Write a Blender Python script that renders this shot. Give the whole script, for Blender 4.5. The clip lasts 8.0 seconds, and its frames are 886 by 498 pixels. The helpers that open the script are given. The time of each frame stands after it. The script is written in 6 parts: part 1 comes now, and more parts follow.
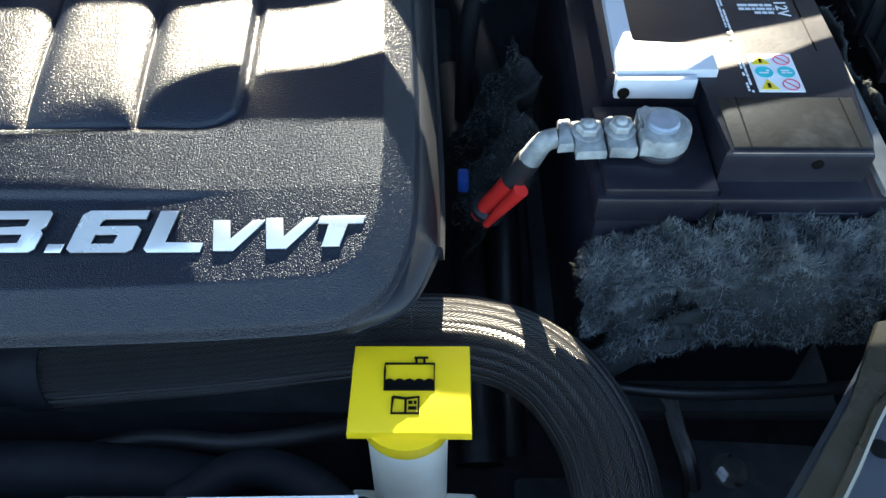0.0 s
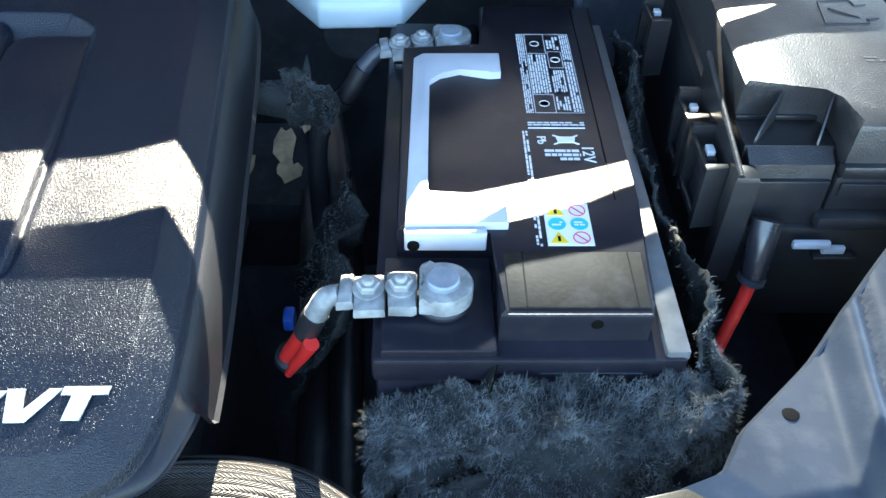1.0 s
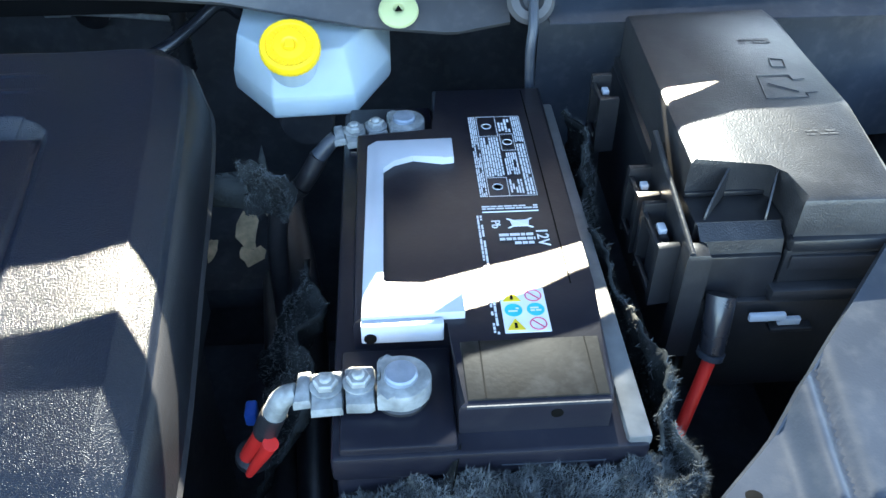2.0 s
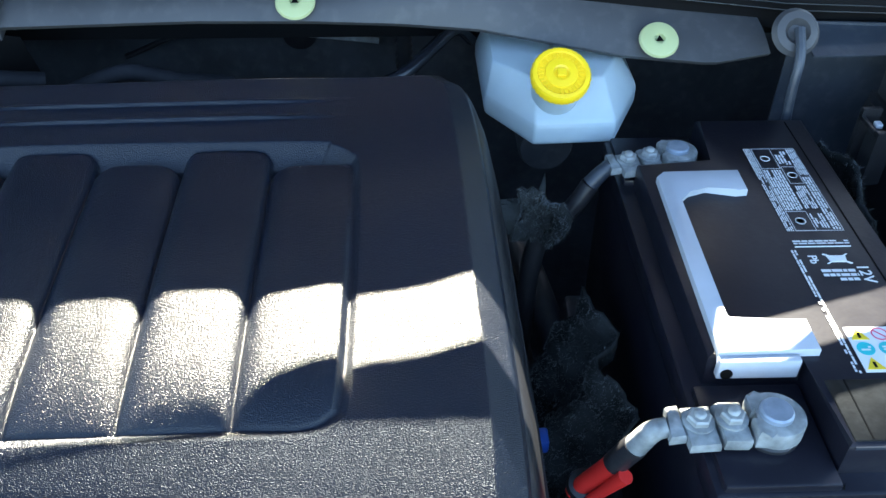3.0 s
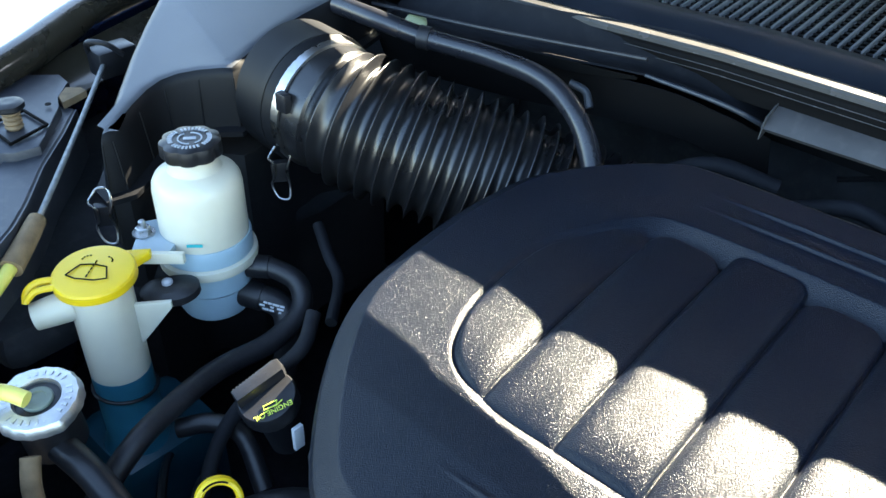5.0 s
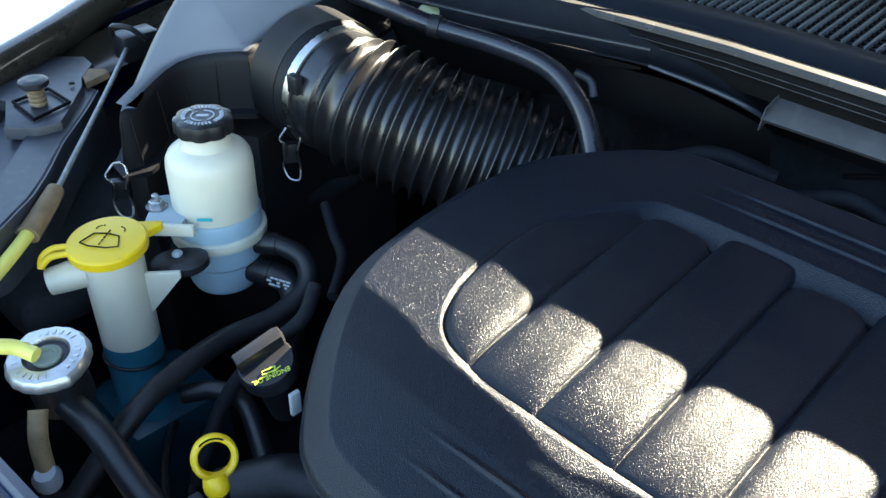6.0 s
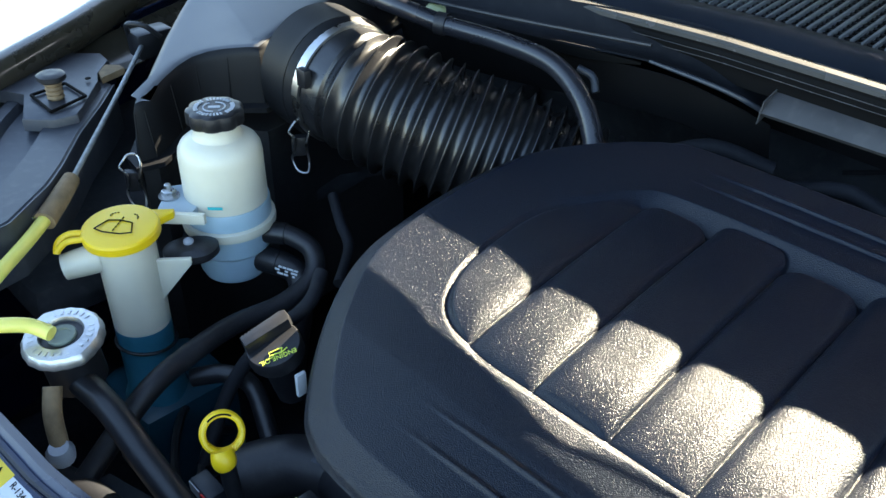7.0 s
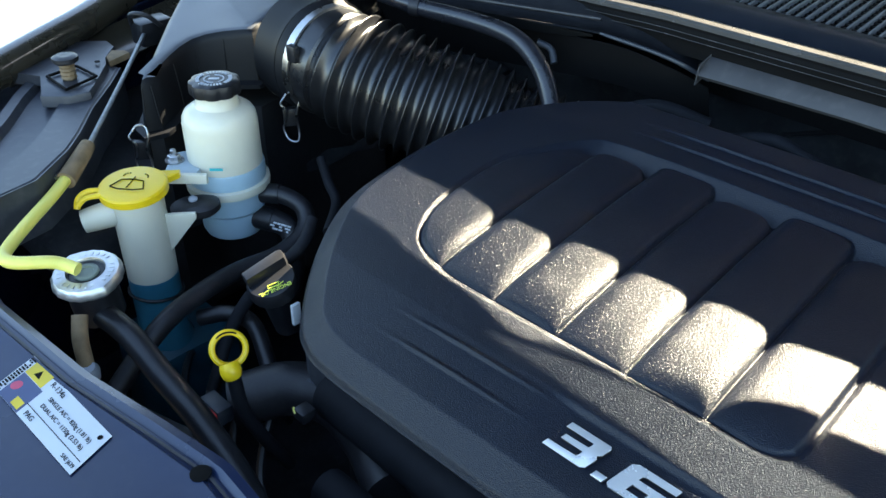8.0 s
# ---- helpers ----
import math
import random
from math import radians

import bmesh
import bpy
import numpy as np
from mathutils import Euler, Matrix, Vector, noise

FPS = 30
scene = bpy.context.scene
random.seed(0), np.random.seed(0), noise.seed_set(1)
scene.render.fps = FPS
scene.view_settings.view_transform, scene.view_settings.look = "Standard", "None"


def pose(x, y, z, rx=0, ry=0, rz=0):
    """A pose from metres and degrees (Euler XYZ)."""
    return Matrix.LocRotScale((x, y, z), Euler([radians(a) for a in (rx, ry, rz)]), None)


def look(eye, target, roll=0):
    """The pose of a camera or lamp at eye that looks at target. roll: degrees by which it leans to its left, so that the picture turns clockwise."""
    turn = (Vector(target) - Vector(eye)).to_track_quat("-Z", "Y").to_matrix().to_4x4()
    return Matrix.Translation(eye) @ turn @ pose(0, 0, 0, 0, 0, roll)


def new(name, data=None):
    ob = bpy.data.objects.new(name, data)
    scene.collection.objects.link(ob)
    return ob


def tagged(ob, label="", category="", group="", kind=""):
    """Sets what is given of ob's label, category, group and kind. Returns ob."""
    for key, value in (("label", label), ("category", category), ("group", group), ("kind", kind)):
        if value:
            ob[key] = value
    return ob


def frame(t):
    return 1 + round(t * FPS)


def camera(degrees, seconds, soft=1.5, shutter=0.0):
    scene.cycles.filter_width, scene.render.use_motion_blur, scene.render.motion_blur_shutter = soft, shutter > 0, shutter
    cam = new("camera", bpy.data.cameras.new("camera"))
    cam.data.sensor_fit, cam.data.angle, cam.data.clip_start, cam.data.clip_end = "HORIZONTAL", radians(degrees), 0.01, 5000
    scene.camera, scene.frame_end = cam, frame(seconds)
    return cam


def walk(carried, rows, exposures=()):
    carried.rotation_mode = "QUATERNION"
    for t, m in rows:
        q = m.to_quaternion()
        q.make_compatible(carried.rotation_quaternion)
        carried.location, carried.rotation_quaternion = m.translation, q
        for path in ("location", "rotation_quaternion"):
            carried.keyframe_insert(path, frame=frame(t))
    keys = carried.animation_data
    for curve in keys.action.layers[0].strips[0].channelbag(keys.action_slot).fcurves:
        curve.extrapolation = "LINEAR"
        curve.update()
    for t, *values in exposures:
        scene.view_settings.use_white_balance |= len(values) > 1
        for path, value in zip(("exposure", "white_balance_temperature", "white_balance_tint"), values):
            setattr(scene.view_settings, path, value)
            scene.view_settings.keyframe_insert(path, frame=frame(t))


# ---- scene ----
cam = camera(54.8, 8.0)
PATH = [
    (0, (-0.001, 0.009, 1.206), (0.009, 1.311, -0.312), 0.5),
    (0.5, (0.072, 0.036, 1.215), (0.048, 1.372, -0.274), -0.7),
    (1, (0.109, 0.05, 1.228), (0.151, 1.478, -0.172), 1.3),
    (1.2, (0.123, 0.057, 1.231), (0.185, 1.537, -0.113), 1.4),
    (2.3, (0.117, 0.063, 1.243), (0.225, 1.589, -0.045), 0.1),
    (2.5, (0.071, 0.065, 1.246), (0.177, 1.598, -0.033), 0.5),
    (2.7, (0.015, 0.067, 1.254), (0.107, 1.591, -0.037), 0.5),
    (3, (-0.063, 0.075, 1.251), (-0.016, 1.615, -0.025), 0.2),
    (3.3, (-0.152, 0.079, 1.266), (-0.163, 1.618, -0.012), 3.5),
    (3.5, (-0.193, 0.082, 1.273), (-0.401, 1.612, 0.003), 2.2),
    (4, (-0.233, 0.083, 1.283), (-0.814, 1.542, 0.044), 0.8),
    (4.3, (-0.218, 0.07, 1.297), (-1.016, 1.436, 0.074), 1.1),
    (4.5, (-0.204, 0.06, 1.301), (-1.121, 1.359, 0.087), 1.2),
    (4.6, (-0.192, 0.055, 1.295), (-1.166, 1.332, 0.104), 1.3),
    (5.8, (-0.133, 0.052, 1.284), (-1.264, 1.224, 0.123), 1.6),
    (6, (-0.123, 0.049, 1.281), (-1.261, 1.218, 0.124), 1.7),
    (6.5, (-0.113, 0.041, 1.278), (-1.268, 1.206, 0.133), 1.7),
    (7, (-0.101, 0.036, 1.276), (-1.267, 1.196, 0.139), 1.5),
    (7.5, (-0.063, 0.018, 1.274), (-1.238, 1.178, 0.146), 1.3),
    (8, (-0.013, -0.032, 1.281), (-1.175, 1.155, 0.167), 0.7),
]
walk(cam, [(t, look(eye, target, roll)) for t, eye, target, roll in PATH], exposures=[(0, 3.93, 6500, 4), (0.5, 4.42, 6450, 4), (1.2, 4.60, 6300, 4), (2.5, 4.52, 6300, 5), (3, 4.15, 6200, 5), (3.5, 3.92, 6400, 5), (4.5, 4.20, 6500, 5), (6, 3.80, 6600, 5), (8, 3.77, 6700, 5)])


# ---- world and sun ----
SUN = Vector((0.03, 1.0, 0.60)).normalized()
world = bpy.data.worlds.new("sky")
scene.world = world
world.use_nodes = True
wn = world.node_tree.nodes
sky = wn.new("ShaderNodeTexSky")
sky.sky_type = "NISHITA"
sky.sun_disc = False
sky.sun_elevation = math.asin(SUN.z)
sky.sun_rotation = math.atan2(SUN.x, SUN.y)
wn["Background"].inputs["Strength"].default_value = 0.066
world.node_tree.links.new(sky.outputs[0], wn["Background"].inputs["Color"])
lamp = bpy.data.lights.new("sun", "SUN")
lamp.energy, lamp.angle, lamp.color = 4.6, radians(0.2), (1.0, 0.87, 0.68)
sun = new("sun", lamp)
sun.matrix_basis = look(SUN * 8, (0, 0, 0))


# ---- materials ----
def mat(name, base, rough=0.5, metal=0.0, vary=0.25, vscale=18.0, grain=0.0, gscale=700.0, coat=0.0,
        spec=0.5, rvary=0.12, sss=0.0, dust=0.0):
    """A painted, plastic or metal surface: patches at vscale, fine relief at gscale (per metre)."""
    m = bpy.data.materials.new(name)
    m.use_nodes = True
    t = m.node_tree
    b = t.nodes["Principled BSDF"]
    tc = t.nodes.new("ShaderNodeTexCoord")
    big = t.nodes.new("ShaderNodeTexNoise")
    big.inputs["Scale"].default_value, big.inputs["Detail"].default_value = vscale, 6
    t.links.new(tc.outputs["Object"], big.inputs["Vector"])
    fine = t.nodes.new("ShaderNodeTexNoise")
    fine.inputs["Scale"].default_value, fine.inputs["Detail"].default_value = gscale, 1
    t.links.new(tc.outputs["Object"], fine.inputs["Vector"])
    ramp = t.nodes.new("ShaderNodeMapRange")
    ramp.inputs["From Min"].default_value, ramp.inputs["From Max"].default_value = 0.3, 0.7
    t.links.new(big.outputs["Fac"], ramp.inputs["Value"])
    mix = t.nodes.new("ShaderNodeMix")
    mix.data_type = "RGBA"
    lo = tuple(c * (1 - vary) for c in base)
    hi = tuple(min(1, c * (1 + vary)) for c in base)
    mix.inputs["A"].default_value, mix.inputs["B"].default_value = (*lo, 1), (*hi, 1)
    t.links.new(ramp.outputs[0], mix.inputs["Factor"])
    col = mix.outputs["Result"]
    if dust:
        dn = t.nodes.new("ShaderNodeTexNoise")
        dn.inputs["Scale"].default_value, dn.inputs["Detail"].default_value = 90, 8
        t.links.new(tc.outputs["Object"], dn.inputs["Vector"])
        dr = t.nodes.new("ShaderNodeMapRange")
        dr.inputs["From Min"].default_value, dr.inputs["From Max"].default_value = 0.5, 0.75
        dr.inputs["To Max"].default_value = dust
        t.links.new(dn.outputs["Fac"], dr.inputs["Value"])
        dm = t.nodes.new("ShaderNodeMix")
        dm.data_type = "RGBA"
        dm.inputs["B"].default_value = (0.17, 0.165, 0.155, 1)
        t.links.new(col, dm.inputs["A"])
        t.links.new(dr.outputs[0], dm.inputs["Factor"])
        col = dm.outputs["Result"]
    t.links.new(col, b.inputs["Base Color"])
    rr = t.nodes.new("ShaderNodeMapRange")
    rr.inputs["To Min"].default_value, rr.inputs["To Max"].default_value = max(0.02, rough - rvary), min(1, rough + rvary)
    t.links.new(big.outputs["Fac"], rr.inputs["Value"])
    t.links.new(rr.outputs[0], b.inputs["Roughness"])
    b.inputs["Metallic"].default_value = metal
    b.inputs["Specular IOR Level"].default_value = spec
    b.inputs["Coat Weight"].default_value = coat
    b.inputs["Coat Roughness"].default_value = 0.08
    if sss:
        b.inputs["Subsurface Weight"].default_value = sss
        b.inputs["Subsurface Radius"].default_value = (0.012, 0.011, 0.009)
        b.inputs["Subsurface Scale"].default_value = 1.0
    if grain:
        bump = t.nodes.new("ShaderNodeBump")
        bump.inputs["Strength"].default_value, bump.inputs["Distance"].default_value = min(1, grain), 0.0006 * max(1, grain)
        t.links.new(fine.outputs["Fac"], bump.inputs["Height"])
        t.links.new(bump.outputs["Normal"], b.inputs["Normal"])
    return m


M_COVER = mat("engine_cover_plastic", (0.0026, 0.0055, 0.0130), 0.32, vary=0.12, vscale=9, grain=0.92, gscale=1420, spec=0.36, rvary=0.03)
M_COVERLIP = mat("cover_underside_plastic", (0.008, 0.009, 0.012), 0.45, grain=0.2, spec=0.35)
M_BLACK = mat("black_plastic", (0.012, 0.0125, 0.015), 0.38, grain=0.15, gscale=500, dust=0.04)
M_BLACKMATT = mat("dull_black_plastic", (0.016, 0.016, 0.017), 0.55, grain=0.25, gscale=300, dust=0.06)
M_RUBBER = mat("black_rubber", (0.015, 0.015, 0.018), 0.45, grain=0.2, gscale=420, dust=0.08)
M_BATTERY = mat("battery_case_plastic", (0.0075, 0.0078, 0.0135), 0.36, vary=0.15, grain=0.1, gscale=350, dust=0.03, spec=0.36)
M_DUSTY = mat("dusty_black_plastic", (0.011, 0.0108, 0.0100), 0.6, vary=0.4, vscale=45, grain=0.2, gscale=350, spec=0.14, dust=0.10)
# battery ledge: reflected sky and sun put into a pale base, with dust
M_LEDGE = mat("battery_ledge_sheen_and_dust", (0.10, 0.105, 0.11), 0.38, vary=0.25, vscale=60, grain=0.1, gscale=350, dust=0.35)
M_DARK = mat("grimy_dark_metal", (0.031, 0.034, 0.041), 0.75, vary=0.5, grain=0.5, gscale=120, dust=0.15)
M_WHITE = mat("warm_white_plastic", (0.66, 0.63, 0.51), 0.35, vary=0.08, sss=0.35, grain=0.05)
M_CREAM = mat("cream_bottle_plastic", (0.86, 0.80, 0.66), 0.4, vary=0.06, sss=0.5, grain=0.05)
M_GREYWHITE = mat("milky_plastic", (0.37, 0.44, 0.48), 0.35, vary=0.10, sss=0.3, grain=0.05)
M_BLUEFLUID = mat("blue_fluid_in_milky_plastic", (0.03, 0.16, 0.24), 0.3, vary=0.25, sss=0.2)
M_STRAP = mat("light_grey_strap_plastic", (0.38, 0.405, 0.45), 0.45, vary=0.12, grain=0.12)
M_YELLOW = mat("yellow_plastic", (0.86, 0.57, 0.012), 0.38, vary=0.06, sss=0.1, grain=0.06)
M_YELLOWPALE = mat("pale_yellow_plastic", (0.80, 0.72, 0.16), 0.42, vary=0.1, sss=0.15)
M_RED = mat("red_cable_sleeve", (0.62, 0.025, 0.02), 0.45, vary=0.2, grain=0.15)
M_LEAD = mat("grey_lead_clamp", (0.20, 0.215, 0.22), 0.6, metal=0.1, vary=0.45, vscale=110, grain=0.8, gscale=260, dust=0.12)
M_POST = mat("bright_lead_post", (0.22, 0.26, 0.32), 0.45, metal=0.4, vary=0.2, vscale=120, grain=0.4, gscale=400)
M_ZINC = mat("dull_zinc", (0.30, 0.315, 0.315), 0.5, metal=0.4, vary=0.25, vscale=120, grain=0.3, gscale=400)
M_STEEL = mat("zinc_steel", (0.50, 0.50, 0.50), 0.3, metal=1.0, vary=0.2, vscale=60, grain=0.15)
M_ALU = mat("dull_aluminium", (0.58, 0.58, 0.58), 0.35, metal=0.9, vary=0.2, vscale=50, grain=0.3)
M_CHROME = mat("bright_silver_letter", (0.78, 0.79, 0.80), 0.28, metal=0.55, vary=0.05)
M_PAINT = mat("dark_blue_black_car_paint", (0.009, 0.018, 0.052), 0.28, vary=0.2, vscale=8, coat=0.25, dust=0.02, spec=0.35)
M_PANEL = mat("grey_primed_panel", (0.029, 0.035, 0.047), 0.42, vary=0.25, vscale=14, grain=0.1, dust=0.16)
M_BELLOWS = mat("ribbed_duct_rubber", (0.010, 0.0105, 0.0125), 0.30, vary=0.2, grain=0.1, gscale=420, spec=0.8, dust=0.04)
M_GUTTER = mat("dark_blue_cowl_moulding", (0.016, 0.019, 0.027), 0.30, vary=0.15, vscale=12, spec=0.8, dust=0.03)
M_SLAT = mat("grey_grille_plastic", (0.20, 0.205, 0.215), 0.5, vary=0.15, grain=0.1)
M_COWL = mat("grey_cowl_panel", (0.047, 0.047, 0.051), 0.55, vary=0.15, grain=0.1, dust=0.15)
M_SEAL = mat("hood_seal_rubber", (0.075, 0.073, 0.071), 0.26, vary=0.2, grain=0.2, gscale=300)
M_HOODPAD = mat("black_hood_insulation", (0.012, 0.012, 0.013), 0.95, spec=0.1, grain=0.5, gscale=200)
# air box plastic with the sky its top reflects put into the colour
M_AIRLID = mat("sky_lightened_black_plastic", (0.064, 0.070, 0.080), 0.45, vary=0.10, grain=0.3, gscale=900, spec=0.9, dust=0.05)
M_FUSELID = mat("sheeny_black_plastic", (0.018, 0.0185, 0.021), 0.40, vary=0.15, grain=0.45, gscale=900, dust=0.12, spec=0.7)
M_FELT = mat("grey_felt", (0.024, 0.027, 0.028), 0.95, vary=0.6, vscale=40, grain=1.0, gscale=350, spec=0.1)
M_FIBRE = mat("grey_felt_fibre", (0.112, 0.122, 0.128), 0.8, vary=0.6, vscale=60, spec=0.15)
M_CLIP = mat("pale_green_nylon", (0.40, 0.43, 0.22), 0.4, vary=0.1, sss=0.2)
M_LABEL = mat("white_label_print", (0.62, 0.64, 0.66), 0.5, vary=0.06)
# near-black put in for the shade under the cowl
M_COWLSHADE = mat("cowl_shade_black", (0.004, 0.004, 0.0045), 0.85, vary=0.3, spec=0.15)
# darker copy of the lid plastic for shaded walls; also the duct collar
M_SKIRT = mat("shade_darkened_black_plastic", (0.007, 0.0075, 0.009), 0.5, grain=0.08, spec=0.2)
# print, and the near-black painted for shade in holes, slots and grooves
M_INK = mat("black_print_and_recess_shade", (0.0015, 0.0015, 0.0015), 0.7, spec=0.1)
M_PIPE = mat("dull_pipe_rubber", (0.009, 0.010, 0.013), 0.65, vary=0.3, grain=0.2, gscale=300, spec=0.15, dust=0.03)
M_HOSE = mat("smooth_black_hose_rubber", (0.014, 0.015, 0.020), 0.28, vary=0.2, grain=0.1, gscale=400, spec=0.7, dust=0.04)
M_TEAL = mat("teal_print", (0.03, 0.42, 0.45), 0.5)
M_AMBER = mat("amber_print", (0.72, 0.52, 0.02), 0.5)
M_MAGENTA = mat("dull_red_print", (0.55, 0.06, 0.12), 0.5)
M_GREENINK = mat("yellow_green_print", (0.75, 0.90, 0.10), 0.5)
M_NAVY = mat("dark_blue_print", (0.05, 0.07, 0.16), 0.5)
M_BROWN = mat("dusty_brown_grip", (0.22, 0.15, 0.08), 0.8, vary=0.3, vscale=70, grain=0.5)
M_LEAF = mat("dry_tan_leaf", (0.60, 0.45, 0.27), 0.8, vary=0.35, vscale=90, grain=0.6, gscale=200)
# ground tone kept low to limit warm bounce light
M_GROUND = mat("dark_grey_ground", (0.09, 0.09, 0.092), 0.9, vary=0.2, vscale=3, grain=0.5, gscale=90)
M_BLUECLIP = mat("blue_plastic_clip", (0.03, 0.10, 0.45), 0.4)
M_OLIVE = mat("dark_olive_paint", (0.035, 0.030, 0.020), 0.28, vary=0.2, vscale=14, coat=0.5, dust=0.08)
M_RAIL = mat("dusty_blue_grey_paint", (0.030, 0.034, 0.044), 0.42, vary=0.3, vscale=14, dust=0.18)
M_GREENGREY = mat("grey_green_plastic", (0.16, 0.19, 0.15), 0.5, vary=0.2, vscale=60)
# the neck's blue fluid again, its shade deep below put into the colour
M_DEEPBLUE = mat("shaded_blue_fluid_tank", (0.010, 0.055, 0.085), 0.35, vary=0.4, vscale=20)
M_RUST = mat("rusty_bolt", (0.25, 0.09, 0.04), 0.8, vary=0.4, vscale=120, grain=0.5)


# ---- building helpers ----
def thing(name, place, label, category, group="", kind=""):
    e = new(name)
    e.empty_display_size = 0.02
    e.matrix_basis = Matrix.Translation(place) if not isinstance(place, Matrix) else place
    return tagged(e, label, category, group, kind)


def world_of(ob):
    m = ob.matrix_basis.copy()
    while ob.parent:
        ob = ob.parent
        m = ob.matrix_basis @ m
    return m


def part(name, bm, material, parent=None, label="", smooth=True, local=False, angle=35):
    """One mesh object made of bm, given in world places unless local, under a thing or a part."""
    if parent and not local:
        bm.transform(world_of(parent).inverted())
    me = bpy.data.meshes.new(name)
    bmesh.ops.recalc_face_normals(bm, faces=bm.faces[:])
    bm.to_mesh(me)
    bm.free()
    me.materials.append(material)
    if smooth:
        me.shade_smooth()
        if angle < 180:
            me.set_sharp_from_angle(angle=radians(angle))
    ob = new(name, me)
    if parent:
        ob.parent = parent
    if label:
        ob["label"] = label
    return ob


def solo(name, bm, material, label, category, group="", kind="", smooth=True, angle=35):
    return tagged(part(name, bm, material, None, "", smooth, True, angle), label, category, group, kind)


def box(x0, x1, y0, y1, z0, z1, bevel=0.0, seg=2, bm=None):
    b = bmesh.new()
    bmesh.ops.create_cube(b, size=1)
    for v in b.verts:
        v.co = Vector(((x0 + x1) / 2 + v.co.x * (x1 - x0), (y0 + y1) / 2 + v.co.y * (y1 - y0), (z0 + z1) / 2 + v.co.z * (z1 - z0)))
    if bevel:
        bmesh.ops.bevel(b, geom=b.edges[:], offset=bevel, segments=seg, affect="EDGES", profile=0.5)
    return join(bm, b)


def join(bm, b):
    if bm is None:
        return b
    me = bpy.data.meshes.new("tmp")
    b.to_mesh(me)
    b.free()
    bm.from_mesh(me)
    bpy.data.meshes.remove(me)
    return bm


def lathe(profile, place=(0, 0, 0), axis=(0, 0, 1), seg=40, bm=None, wave=None):
    """profile: (radius, height) from bottom to top. wave(i, a) scales the radius."""
    b = bmesh.new()
    rings = []
    for i, (r, h) in enumerate(profile):
        ring = []
        for k in range(seg):
            a = 2 * math.pi * k / seg
            q = r * (wave(i, a) if wave else 1)
            ring.append(b.verts.new((q * math.cos(a), q * math.sin(a), h)))
        rings.append(ring)
    for p, q in zip(rings, rings[1:]):
        for k in range(seg):
            b.faces.new((p[k], p[(k + 1) % seg], q[(k + 1) % seg], q[k]))
    b.faces.new(rings[0][::-1])
    b.faces.new(rings[-1])
    turn = Vector((0, 0, 1)).rotation_difference(Vector(axis).normalized()).to_matrix().to_4x4()
    b.transform(Matrix.Translation(place) @ turn)
    return join(bm, b)


def spline(points, n=8):
    """A smooth path (Catmull-Rom) through the points."""
    pts = [Vector(p) for p in points]
    out = []
    ext = [pts[0] * 2 - pts[1]] + pts + [pts[-1] * 2 - pts[-2]]
    for i in range(1, len(ext) - 2):
        p0, p1, p2, p3 = ext[i - 1:i + 3]
        for k in range(n):
            u = k / n
            out.append(0.5 * ((2 * p1) + (p2 - p0) * u + (2 * p0 - 5 * p1 + 4 * p2 - p3) * u * u + (3 * p1 - p0 - 3 * p2 + p3) * u ** 3))
    out.append(pts[-1])
    return out


def tube(points, radius, seg=14, n=8, bm=None, smooth=True, caps=True, uv=False):
    """A tube along the path; radius is a number or a function of 0..1."""
    path = spline(points, n) if smooth else [Vector(p) for p in points]
    b = bmesh.new()
    lay = b.loops.layers.uv.new("UVMap") if uv else None
    side = None
    rings = []
    run = 0.0
    runs = []
    for i, p in enumerate(path):
        d = (path[min(i + 1, len(path) - 1)] - path[max(i - 1, 0)]).normalized()
        if side is None:
            side = d.orthogonal().normalized()
        side = (side - d * side.dot(d)).normalized()
        up = d.cross(side)
        r = radius(i / (len(path) - 1)) if callable(radius) else radius
        rings.append([b.verts.new(p + side * r * math.cos(2 * math.pi * k / seg) + up * r * math.sin(2 * math.pi * k / seg)) for k in range(seg)])
        if i:
            run += (p - path[i - 1]).length
        runs.append(run)
    for i, (p, q) in enumerate(zip(rings, rings[1:])):
        for k in range(seg):
            f = b.faces.new((p[k], p[(k + 1) % seg], q[(k + 1) % seg], q[k]))
            if uv:
                for l, (u, v) in zip(f.loops, ((k, runs[i]), (k + 1, runs[i]), (k + 1, runs[i + 1]), (k, runs[i + 1]))):
                    l[lay].uv = (u / seg, v)
    if caps:
        b.faces.new(rings[0][::-1])
        b.faces.new(rings[-1])
    return join(bm, b)


def prism(outline, z0, z1, m=None, bevel=0.0, bm=None):
    """A flat shape (x, y outline) raised from z0 to z1, then moved by m."""
    b = bmesh.new()
    lo = [b.verts.new((x, y, z0)) for x, y in outline]
    hi = [b.verts.new((x, y, z1)) for x, y in outline]
    n = len(outline)
    for k in range(n):
        b.faces.new((lo[k], lo[(k + 1) % n], hi[(k + 1) % n], hi[k]))
    b.faces.new(lo[::-1])
    top = b.faces.new(hi)
    if bevel:
        bmesh.ops.bevel(b, geom=list(top.edges), offset=bevel, segments=2, affect="EDGES", profile=0.5)
    if m is not None:
        b.transform(m)
    return join(bm, b)


